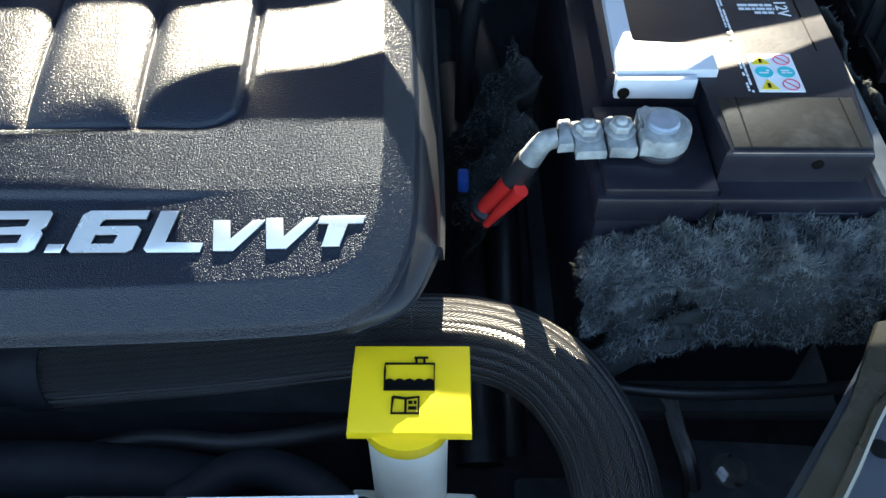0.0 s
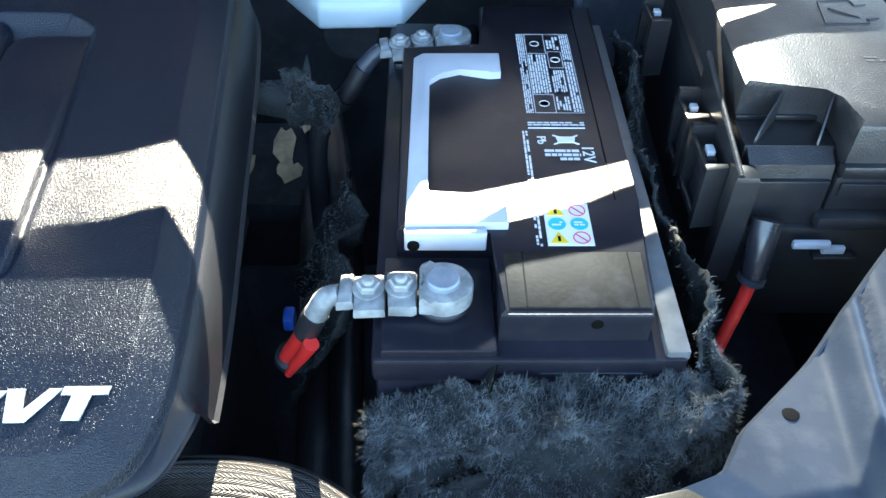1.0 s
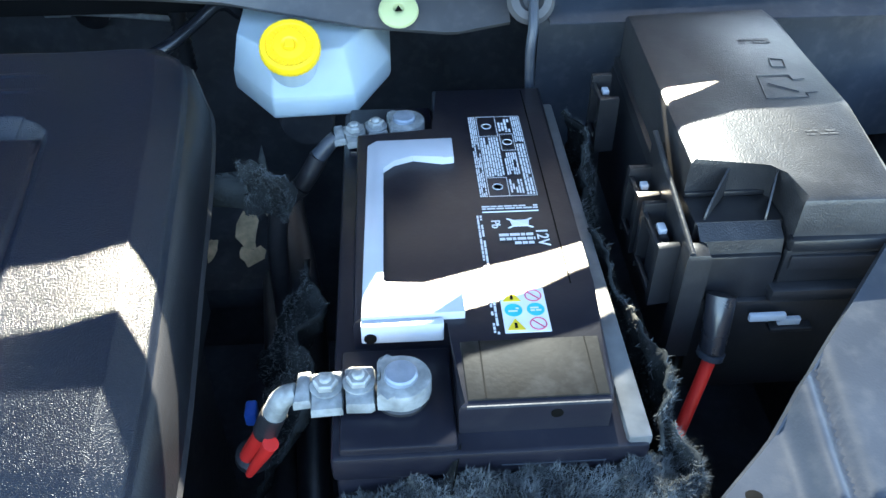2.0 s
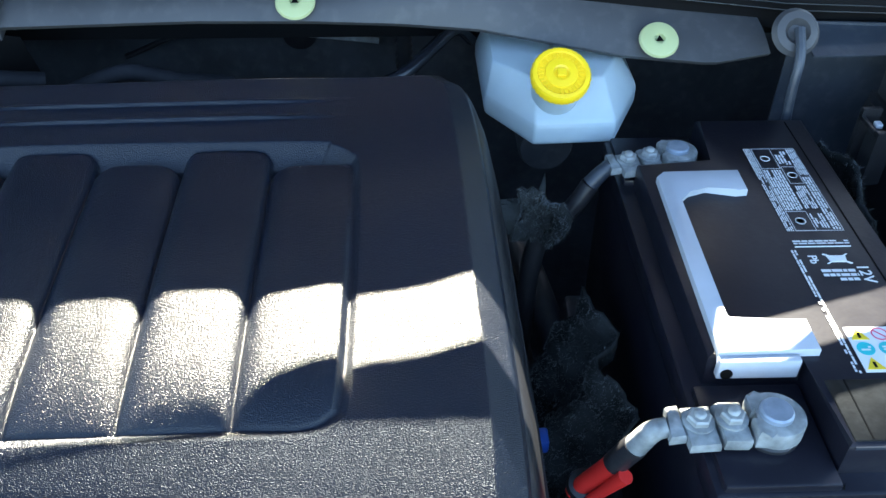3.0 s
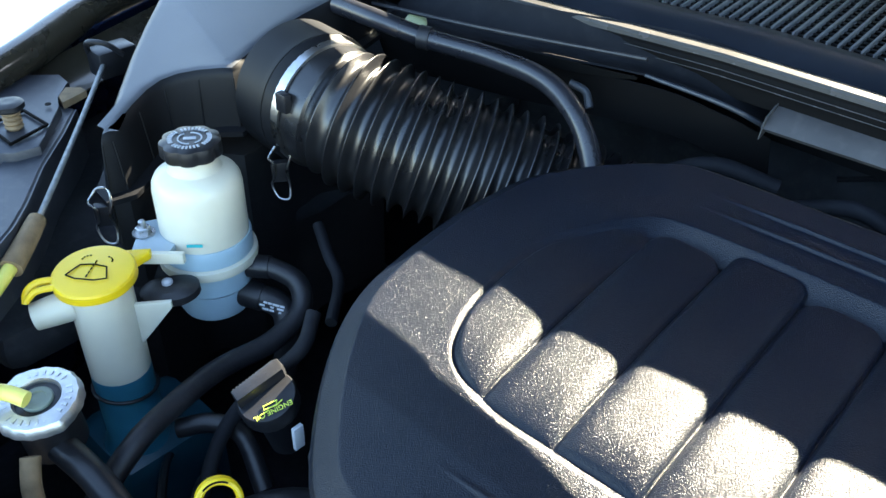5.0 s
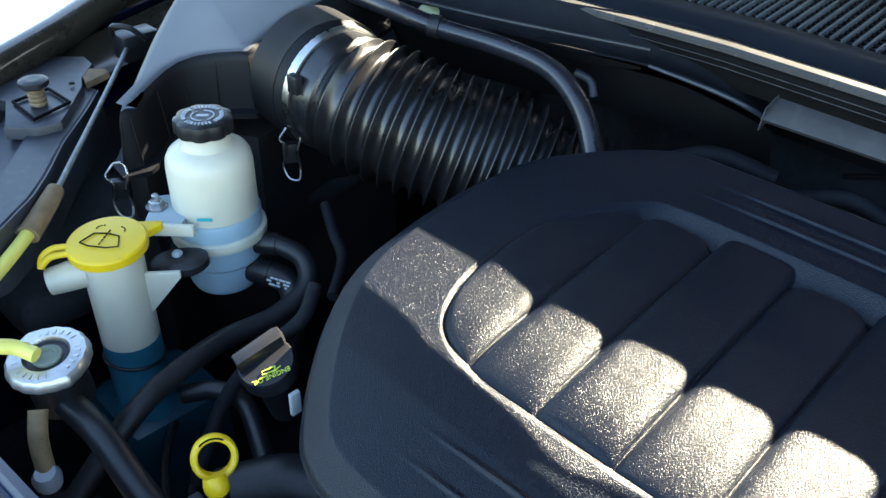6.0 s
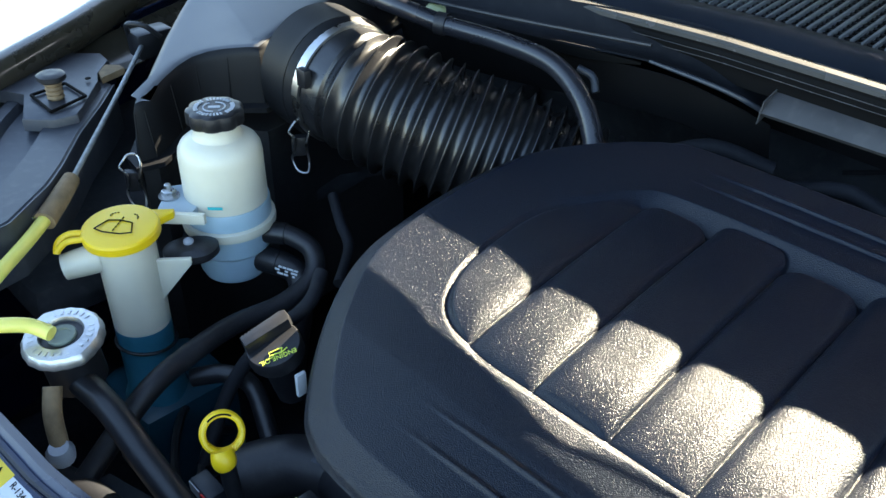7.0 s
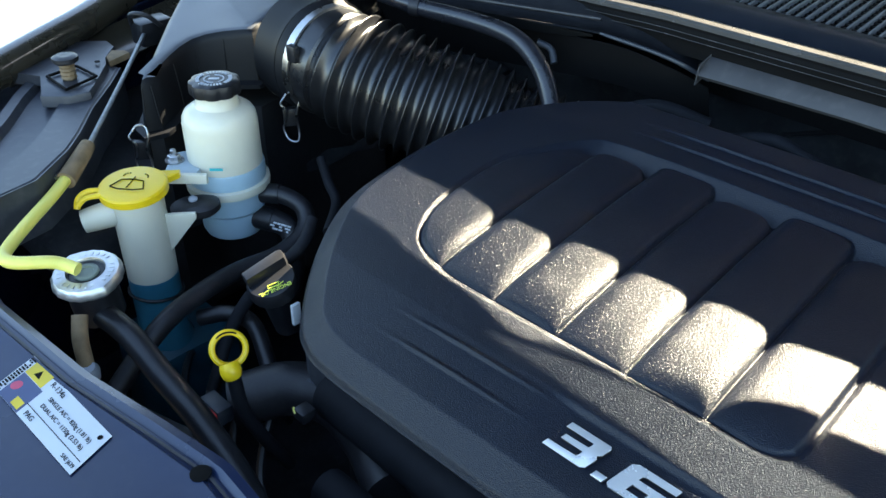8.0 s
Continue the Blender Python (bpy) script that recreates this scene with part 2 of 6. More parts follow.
def sheet(f, us, vs, thick=0.0, bm=None):
    """A bent sheet: f(u, v) gives its places; thick gives it depth along -z."""
    b = bmesh.new()
    g = [[b.verts.new(f(u, v)) for v in vs] for u in us]
    for i in range(len(us) - 1):
        for j in range(len(vs) - 1):
            b.faces.new((g[i][j], g[i + 1][j], g[i + 1][j + 1], g[i][j + 1]))
    if thick:
        bmesh.ops.recalc_face_normals(b, faces=b.faces[:])
        bmesh.ops.solidify(b, geom=b.faces[:], thickness=thick)
    return join(bm, b)


def lerp_table(x, table):
    for (a, u), (c, v) in zip(table, table[1:]):
        if x <= c:
            k = max(0.0, min(1.0, (x - a) / (c - a)))
            return u + (v - u) * k
    return table[-1][1]


def text_bm(words, size, m, depth=0.0003, squeeze=1.0, align="CENTER"):
    cu = bpy.data.curves.new("words", "FONT")
    cu.body, cu.size, cu.extrude, cu.align_x, cu.align_y = words, size, depth, align, "CENTER"
    cu.space_character = 1.0
    ob = new("words", cu)
    me = bpy.data.meshes.new_from_object(ob.evaluated_get(bpy.context.evaluated_depsgraph_get()))
    b = bmesh.new()
    b.from_mesh(me)
    bpy.data.objects.remove(ob)
    bpy.data.meshes.remove(me)
    b.transform(m @ Matrix.Diagonal((squeeze, 1, 1, 1)))
    return b


def frame_at(place, xdir, ydir):
    """A pose whose x runs along xdir and whose y runs about along ydir."""
    x = Vector(xdir).normalized()
    z = x.cross(Vector(ydir)).normalized()
    y = z.cross(x)
    return Matrix.Translation(place) @ Matrix((x, y, z)).transposed().to_4x4()


def hexnut(place, r=0.006, h=0.005, axis=(0, 0, 1), bm=None):
    return lathe([(r * 0.92, 0), (r, 0.0005), (r, h - 0.0008), (r * 0.85, h)], place, axis, 6, bm)


# ---- the setting ----
solo("ground", sheet(lambda u, v: (u, v, 0.0), [-300, -20, -3, 0, 3, 20, 300], [-300, -20, -3, 0, 3, 20, 300]), M_GROUND,
     "dark grey ground under the van", "ground", kind="structure", smooth=False)
solo("undertray", box(-1.45, 0.66, -0.02, 1.0, 0.30, 0.33, 0.004), M_DARK, "grimy black tray closing the engine bay below", "undertray", kind="structure")
solo("firewall", box(-1.45, 0.66, 0.93, 0.96, 0.33, 0.95, 0.004), M_DARK, "dark grimy bulkhead behind the engine", "firewall", kind="structure")
solo("inner_wing", box(0.60, 0.63, -0.02, 0.93, 0.33, 0.88, 0.004), M_DARK, "dark inner wing panel beside the fuse box", "panel", kind="structure")
solo("inner_wing", box(-1.20, -1.17, -0.02, 0.93, 0.33, 0.86, 0.004), M_DARK, "dark inner wing panel beside the air box", "panel", kind="structure")
solo("radiator_wall", box(-1.17, 0.60, 0.06, 0.085, 0.33, 0.84, 0.003), M_DARK, "dark back of the radiator fan shroud", "radiator", kind="structure")

# ---- engine ----
eng = thing("engine", (-0.27, 0.45, 0.34), "dark grimy engine block under its plastic cover", "engine")
part("block", box(-0.47, -0.06, 0.30, 0.62, 0.34, 0.80, 0.02), M_DARK, eng)
part("head", box(-0.49, -0.04, 0.28, 0.60, 0.72, 0.845, 0.015), M_DARK, eng)
for k in range(5):
    part("runner", tube([(-0.40 + k * 0.07, 0.60, 0.86), (-0.40 + k * 0.07, 0.66, 0.85), (-0.40 + k * 0.07, 0.70, 0.78)], 0.02, 10, 5), M_BLACKMATT, eng)

# ---- engine cover ----
OUTLINE = [(-.055, .2435), (-.10, .2415), (-.20, .2375), (-.345, .2345), (-.394, .235), (-.42, .240), (-.443, .253), (-.478, .289), (-.511, .335),
           (-.527, .372), (-.532, .41), (-.532, .465), (-.526, .51), (-.512, .555), (-.473, .602), (-.43, .634), (-.40, .644), (-.31, .648),
           (-.185, .652), (-.065, .650), (-.04, .640), (-.027, .620), (-.02, .55), (-.016, .46), (-.012, .38), (-.011, .33), (-.012, .297),
           (-.0165, .278), (-.025, .2605), (-.038, .2495)]
POCKET = [(-.125, .345), (-.16, .345), (-.26, .343), (-.33, .342), (-.385, .343), (-.424, .358), (-.445, .388), (-.452, .425), (-.450, .481),
          (-.429, .521), (-.401, .552), (-.374, .561), (-.295, .565), (-.140, .5655), (-.122, .562), (-.110, .554), (-.103, .538), (-.101, .46), (-.102, .37), (-.108, .353)]


def closed_smooth(pts, n=6):
    p = np.array(pts)
    out = []
    for i in range(len(p)):
        p0, p1, p2, p3 = p[i - 1], p[i], p[(i + 1) % len(p)], p[(i + 2) % len(p)]
        for k in range(n):
            u = k / n
            out.append(0.5 * (2 * p1 + (p2 - p0) * u + (2 * p0 - 5 * p1 + 4 * p2 - p3) * u * u + (3 * p1 - p0 - 3 * p2 + p3) * u ** 3))
    return np.array(out)


def signed(px, py, poly):
    """Distance to a closed outline, positive inside, and the nearest place on it."""
    best = np.full(px.shape, 9.0)
    nx, ny = np.zeros(px.shape), np.zeros(px.shape)
    inside = np.zeros(px.shape, bool)
    for a, b in zip(poly, np.roll(poly, -1, 0)):
        d = b - a
        u = np.clip(((px - a[0]) * d[0] + (py - a[1]) * d[1]) / (d @ d + 1e-15), 0, 1)
        qx, qy = a[0] + u * d[0], a[1] + u * d[1]
        r = np.hypot(px - qx, py - qy)
        near = r < best
        best[near], nx[near], ny[near] = r[near], qx[near], qy[near]
        with np.errstate(divide="ignore", invalid="ignore"):
            inside ^= ((a[1] > py) != (b[1] > py)) & (px < d[0] * (py - a[1]) / (d[1] if d[1] else 1e-12) + a[0])
    return np.where(inside, best, -best), nx, ny


def step(x, a, b):
    u = np.clip((x - a) / (b - a), 0, 1)
    return u * u * (3 - 2 * u)


GROOVES = (-.452, -.391, -.334, -.277, -.220, -.162, -.101)
LOBE_END = (0.548, 0.550, 0.564, 0.551, 0.565, 0.549)


def plate(x, y):
    """Height of the cover's flat top, which rises a little towards the battery."""
    return 0.898 + 0.155 * (y - 0.29) + 0.0045 * step(x, -0.12, -0.02)


def cover_height(x, y, d, dp):
    """Height of the cover's skin at x, y; d and dp: distances inside its outline and inside its pocket."""
    z = plate(x, y)
    # sloped rim all round
    wide = 0.0195
    u = np.clip(d / wide, 0, 1)
    z = z - 0.013 * (1 - np.where(u > 0.94, 0.97 + 0.03 * (1 - ((1 - u) / 0.06) ** 2), u * 0.97 / 0.94)) - 0.004 * (1 - step(d, 0, 0.003))
    # lower front panel that carries the lettering
    letters = step(x, -0.255, -0.215)
    z = z - 0.0026 * letters * step(0.309 - y, 0, 0.004) * step(y, 0.250, 0.300) * (1 - step(x, -0.15, -0.09))
    z = z - 0.11 * np.clip(0.309 - y, 0, 0.055)
    # shallow tapering ribs, steep towards the front
    for y0, xa, xb in ((0.605, -.392, -.10), (0.588, -.394, -.10), (0.302, -.392, -.222), (0.281, -.392, -.228)):
        run = step(x, xa, xa + 0.09) * (1 - step(x, xb - 0.10, xb))
        off = y - y0 - (0.022 if y0 > 0.5 else 0.035) * (x + 0.25)
        z = z + 0.0026 * run * np.clip(np.minimum(1 + off / 0.0014, 1 - off / 0.0036), 0, 1)
    # pocket: a shelf at the back, a thin brow in front
    back = step(y, 0.520, 0.545)
    left = step(-0.36 - x, 0.0, 0.05) * step(y, 0.45, 0.53)
    depth = 0.0064 * (1 - 0.5 * left)
    brow = 0.34 * np.clip(dp / 0.0050, 0, 1) + 0.66 * step(dp, 0.0048, 0.0080)
    floor = z - depth * brow * (1 - back) - (0.0128 * (1 - 0.6 * left)) * np.clip(dp / 0.0145, 0, 1) * back
    # barrel-shaped lobes that bulge out of it
    top = floor
    for k in range(6):
        a, b = GROOVES[k], GROOVES[k + 1]
        w = (x - (a + b) / 2) / ((b - a) / 2)
        arch = np.clip(1 - np.abs(w) ** 4.4, 0, 1) ** 0.58
        rise = np.clip((y - 0.3475) / (0.036, 0.050, 0.036, 0.054, 0.046, 0.046)[k], 0, 1)
        rise = np.sqrt(np.clip(1 - (1 - rise) ** 2, 0, 1))
        tall = 0.0012 if k in (2, 4) else 0.0
        crest = z - 0.0060 + (0.0100 + tall) * rise - 0.30 * np.maximum(0, y - 0.40) ** 2
        groove = 0.0016 + 0.0058 * rise
        end = LOBE_END[k] - 0.010 * np.abs(w) ** 4
        fall = np.clip((end - y) / 0.0055, 0, 1)
        fall = np.sqrt(np.clip(1 - (1 - fall) ** 2, 0, 1))
        hold = fall * step(dp, 0.0035, 0.0080) * (1 - (0.7 * step(y, 0.44, 0.54) if k == 0 else 0))
        lobe = crest - groove * (1 - arch)
        top = np.where(np.abs(w) < 1, floor + np.maximum(0, lobe - floor) * hold, top)
    return np.where(dp > 0, top, z)


cover = thing("engine_cover", (-0.27, 0.44, 0.86), "dark grey grained plastic engine cover with six raised lobes", "engine cover")
rim = closed_smooth(OUTLINE)
pock = closed_smooth(POCKET)
STEP = 0.0009
gx, gy = np.meshgrid(np.arange(-0.536, -0.006, STEP), np.arange(0.229, 0.657, STEP), indexing="ij")
dd, nx, ny = signed(gx, gy, rim)
dp, _, _ = signed(gx, gy, pock)
sx, sy = np.where(dd < 0, nx, gx), np.where(dd < 0, ny, gy)
gz = cover_height(sx, sy, np.maximum(dd, 0), dp)
ids = -np.ones(gx.shape, int)
cell = (dd[:-1, :-1] > 0) | (dd[1:, :-1] > 0) | (dd[:-1, 1:] > 0) | (dd[1:, 1:] > 0)
used = np.zeros(gx.shape, bool)
for a in (0, 1):
    for b in (0, 1):
        used[a:a + cell.shape[0], b:b + cell.shape[1]] |= cell
ids[used] = np.arange(used.sum())
verts = np.stack([sx[used], sy[used], gz[used]], 1) - np.array((-0.27, 0.44, 0.86))
ci, cj = np.where(cell)
faces = np.stack([ids[ci, cj], ids[ci + 1, cj], ids[ci + 1, cj + 1], ids[ci, cj + 1]], 1)
me = bpy.data.meshes.new("skin")
me.from_pydata(verts.tolist(), [], faces.tolist())
me.materials.append(M_COVER)
me.shade_smooth()
skin = new("skin", me)
skin.parent = cover

# side wall of the cover, leaning out a little towards its lower lip
b = bmesh.new()
levels = ((0.0, -0.0002), (0.003, -0.003), (0.009, -0.018), (0.011, -0.035), (0.0135, -0.037), (0.0110, -0.0375), (0.006, -0.018))
cx, cy = rim.mean(0)
rings = []
for out, drop in levels:
    ring = []
    n = len(rim)
    for i in range(n):
        t = rim[(i + 1) % n] - rim[i - 1]
        nrm = np.array((t[1], -t[0])) / np.hypot(*t)
        if nrm @ (rim[i] - np.array((cx, cy))) < 0:
            nrm = -nrm
        p = rim[i] + nrm * (out * max(0.0, nrm[0]) ** 2 * (rim[i][0] > -0.2) - 0.25 * out * (1 - max(0.0, nrm[0])))
        short = 0.14 + 0.86 * float(step(nrm[0], 0.75, 0.97)) * float(step(rim[i][1], 0.292, 0.306))
        ring.append(b.verts.new((p[0], p[1], float(plate(rim[i][0], rim[i][1])) - 0.017 - 0.11 * min(0.055, max(0.0, 0.309 - rim[i][1])) + drop * short)))
    rings.append(ring)
for p, q in zip(rings, rings[1:]):
    for k in range(len(p)):
        b.faces.new((p[k], p[(k + 1) % len(p)], q[(k + 1) % len(p)], q[k]))
part("side_wall", b, M_COVERLIP, cover)

# raised lettering: heavy slanted capitals, each a part
LET = {
    "3": [(0, 1), (.95, 1), (1.0, .93), (1.0, .62), (.93, .54), (1.0, .46), (1.0, .08), (.92, 0), (0, 0), (0, .2), (.68, .2), (.70, .23), (.70, .40), (.68, .43), (.14, .43), (.14, .60), (.68, .60), (.70, .63), (.70, .78), (.68, .8), (0, .8)],
    ".": [(0, 0), (.26, 0), (.26, .2), (0, .2)],
    "6": [(0, .311), (.33, .311), (.33, .42), (.68, .42), (.68, .2), (.33, .2), (.33, .309), (0, .309), (0, .08), (.08, 0), (.92, 0), (1.0, .08), (1.0, .54), (.92, .62), (.33, .62), (.33, .75), (.38, .8), (1.0, .8), (1.0, 1), (.10, 1), (0, .9)],
    "L": [(0, 1), (.32, 1), (.32, .22), (1.0, .22), (1.0, 0), (.08, 0), (0, .08)],
    "V": [(-.10, 1), (.26, 1), (.42, .34), (.72, 1), (1.0, 1), (.56, 0), (.16, 0)],
    "T": [(-.06, 1), (1.0, 1), (1.0, .74), (.64, .74), (.64, 0), (.22, 0), (.22, .74), (-.06, .74)],
}
lm = lambda x, y: frame_at((x, y, float(plate(x, y)) - 0.11 * (0.309 - y) - 0.0010 - 0.0016 * (1 - float(step(x, -0.15, -0.09)))), (1, 0.012, 0), (0, 1, 0.270))
for ch, x, w, h in (("3", -.2265, .0305, .0225), (".", -.1905, .0300, .0225), ("6", -.1805, .0315, .0225), ("L", -.1435, .0275, .0225),
                    ("V", -.1130, .0235, .0165), ("V", -.0872, .0235, .0165), ("T", -.0615, .0205, .0165)):
    y = 0.2756 + 0.004 * (x + 0.2)
    shape = [(px * w + py * h * 0.28, py * h) for px, py in LET[ch]]
    base = part("letter", prism(shape, -0.003, 0.0028, lm(x, y)), M_COVERLIP, cover, "raised character " + ch + " with dark sides and a bright silver face", smooth=False)
    part("face", prism(shape, 0.0028, 0.0036, lm(x, y), 0 if ch == "6" else 0.0003), M_CHROME, base, "bright silver face")

# ---- battery ----
bat = thing("battery", (0.163, 0.48, 0.70), "black car battery with grey carrying strap and white print", "battery")
BZ = 0.905
part("case", box(0.083, 0.243, 0.322, 0.648, 0.70, 0.868, 0.004), M_BATTERY, bat)
part("lid", box(0.0815, 0.2445, 0.3195, 0.6505, 0.866, 0.884, 0.003), M_BATTERY, bat)
lid = prism([(.147, .333), (.225, .333), (.228, .345), (.232, .42), (.234, .645), (.150, .645), (.150, .586), (.093, .586), (.093, .395), (.148, .395)], 0.880, BZ, None, 0.003)
part("raised_lid", lid, M_BATTERY, bat)
part("terminal_ledge", box(0.086, 0.146, 0.3225, 0.390, 0.880, 0.8885, 0.002), M_BATTERY, bat)
part("terminal_ledge", box(0.086, 0.1485, 0.588, 0.6475, 0.880, 0.8885, 0.002), M_BATTERY, bat)
part("side_step", box(0.2325, 0.2455, 0.322, 0.648, 0.880, 0.888, 0.002), M_LEDGE, bat, "dusty ledge along the lid, paler for reflected light")
part("front_cover", prism([(.1515, .3365), (.2240, .3365), (.2257, .377), (.1507, .377)], BZ - 0.002, BZ + 0.0008, None, 0.0006), M_DUSTY, bat, "dusty dull plate over the front of the lid")
# grooves and vent are black strips and a disc, shade put into the colour
part("lid_seam", box(0.1605, 0.1613, 0.3372, 0.3765, 0.9056, 0.9062), M_INK, bat, "thin black strip for a groove's shade")
part("lid_seam", box(0.2180, 0.2188, 0.42, 0.64, 0.9042, 0.9054), M_INK, bat, "thin black strip for a groove's shade")
part("vent_hole_shade", lathe([(0.0032, 0), (0.0032, 0.001), (0.002, 0.0012)], (0.197, 0.3335, 0.897), (0, -1, 0), 14), M_INK, bat)
part("lid_seam", box(0.2175, 0.2181, 0.3372, 0.3765, 0.9056, 0.9062), M_INK, bat, "thin black strip for a groove's shade")
# bevel highlight painted as a pale strip, together with scuffs
part("edge_highlight", box(0.151, 0.224, 0.3332, 0.3342, 0.9022, 0.9042), M_PANEL, bat, "pale strip for the front edge's highlight and scuffs")
part("seam", box(0.168, 0.222, 0.3190, 0.3194, 0.874, 0.8746), M_PANEL, bat, "pale scuffed moulding line")
# carrying strap
strap = [(.098, .394), (.155, .395), (.155, .419), (.1110, .420), (.1092, .423), (.1105, .535), (.119, .544), (.132, .549), (.152, .544), (.160, .545), (.160, .569), (.107, .568), (.101, .562)]
part("strap", prism(strap, BZ - 0.002, BZ + 0.0055, None, 0.0012), M_STRAP, bat, "light grey carrying strap")
part("strap_tab", box(0.0975, 0.143, 0.3885, 0.394, 0.8945, BZ + 0.003, 0.001), M_STRAP, bat, "light grey strap end with a moulded eye")
# the eye's shade is a black disc on the tab
part("strap_eye_shade", lathe([(0.0035, 0), (0.0035, 0.0012), (0.002, 0.0014)], (0.1025, 0.3887, 0.899), (0, -1, 0), 12), M_INK, bat)

# printed panel of the lid: rows of bars for writing too small to read
rnd = random.Random(4)


def bars(x0, x1, y0, y1, rows, m, z, fill=0.75, bm=None, gap=0.14):
    """Bars that stand for lines of small print running across x."""
    bm = bm or bmesh.new()
    pitch = (y1 - y0) / rows
    for r in range(rows):
        x = x0
        while x < x1 - 0.0008:
            w = min(x1 - x, rnd.uniform(0.0016, 0.0065))
            if rnd.random() < fill:
                vs = [bm.verts.new(m @ Vector((px, py, z))) for px, py in ((x, y0 + pitch * (r + gap)), (x + w, y0 + pitch * (r + gap)), (x + w, y0 + pitch * (r + 1 - gap * 1.6)), (x, y0 + pitch * (r + 1 - gap * 1.6)))]
                bm.faces.new(vs)
            x += w + 0.0006
    return bm


I4 = Matrix.Identity(4)
# the print is set a quarter turn round: its lines run along the battery
turnp = Matrix.Translation((0.1735, 0.602, BZ)) @ Matrix.Rotation(radians(-90), 4, "Z") @ Matrix.Diagonal((1.32, 1.02, 1, 1))
Z1 = 0.0007
def frame_box(x0, x1, y0, y1, m, z, w=0.0004, bm=None):
    bm = bm or bmesh.new()
    for a0, a1, b0, b1 in ((x0, x1, y0, y0 + w), (x0, x1, y1 - w, y1), (x0, x0 + w, y0, y1), (x1 - w, x1, y0, y1)):
        vs = [bm.verts.new(m @ Vector((px, py, z))) for px, py in ((a0, b0), (a1, b0), (a1, b1), (a0, b1))]
        bm.faces.new(vs)
    return bm


pr = bars(0.000, 0.074, 0.0006, 0.0058, 4, turnp, Z1, 0.9)
frame_box(0.000, 0.074, 0.0064, 0.0376, turnp, Z1, 0.0004, pr)
frame_box(0.000, 0.020, 0.0064, 0.0200, turnp, Z1 + 0.0001, 0.0004, pr)
frame_box(0.058, 0.074, 0.0064, 0.0200, turnp, Z1 + 0.0001, 0.0004, pr)
bars(0.021, 0.057, 0.0070, 0.0196, 7, turnp, Z1, 0.93, pr)
bars(0.001, 0.026, 0.0310, 0.0370, 4, turnp, Z1, 0.93, pr)
bars(0.028, 0.073, 0.0310, 0.0368, 3, turnp, Z1, 0.97, pr)
bars(0.003, 0.016, 0.0210, 0.0300, 4, turnp, Z1, 0.85, pr)
bars(0.036, 0.056, 0.0210, 0.0300, 6, turnp, Z1, 0.9, pr)
bars(0.060, 0.072, 0.0210, 0.0300, 5, turnp, Z1, 0.8, pr)
frame_box(0.018, 0.034, 0.0206, 0.0304, turnp, Z1 + 0.0001, 0.0004, pr)
for cx_, cy_ in ((0.010, 0.0130), (0.026, 0.0255), (0.066, 0.0130)):
    c = turnp @ Vector((cx_, cy_, Z1))
    lathe([(0.0036, 0), (0.0036, 0.0002), (0.0029, 0.0002), (0.0029, 0)], c, seg=16, bm=pr)
part("print", pr, M_LABEL, bat, "white small print in blocks", smooth=False)
pr = bars(0.0, 0.036, 0, 0.0046, 2, Matrix.Translation((0.174, 0.4905, BZ)), Z1, 0.97)
prism([(0, 0), (0.036, 0), (0.036, 0.0004), (0, 0.0004)], 0, Z1, Matrix.Translation((0.174, 0.4885, BZ)), 0, pr)
bars(0.0, 0.104, 0, 0.0040, 2, Matrix.Translation((0.1695, 0.485, BZ)) @ Matrix.Rotation(radians(-90), 4, "Z"), Z1, 0.9, pr)
part("print", pr, M_LABEL, bat, "white lines of small print", smooth=False)
flip = lambda x, y, a: Matrix.Translation((x, y, BZ + 0.0005)) @ Matrix.Rotation(radians(a), 4, "Z")
part("print", text_bm("12V", 0.0105, flip(0.2085, 0.462, -90), 0.0002), M_LABEL, bat, "white 12V marking", smooth=False)
part("print", text_bm("Pb", 0.008, flip(0.181, 0.476, -90), 0.0002), M_LABEL, bat, "white Pb marking", smooth=False)
x0, y0 = 0.1965, 0.4765
cross = prism([(-.008, -.0045), (-.0068, -.0045), (.008, .0045), (.0068, .0045)], 0, Z1, Matrix.Translation((x0, y0, BZ)))
prism([(.008, -.0045), (.0068, -.0045), (-.008, .0045), (-.0068, .0045)], 0, Z1 + 0.0001, Matrix.Translation((x0, y0, BZ)), 0, cross)
prism([(-.005, -.003), (.005, -.003), (.006, .003), (-.006, .003)], 0, Z1 - 0.0001, Matrix.Translation((x0, y0, BZ)), 0, cross)
part("print", cross, M_LABEL, bat, "white crossed-out bin sign", smooth=False)
pr = bars(0.0, 0.022, 0, 0.012, 3, flip(0.182, 0.455, 0), 0.0003, 0.8)
part("print", pr, M_LABEL, bat, "white ratings in small print", smooth=False)

# warning sticker with six signs
stk = part("warning_sticker", box(0.176, 0.2015, 0.382, 0.416, BZ, BZ + 0.0006), M_LABEL, bat, "white warning sticker with six small signs", smooth=False)
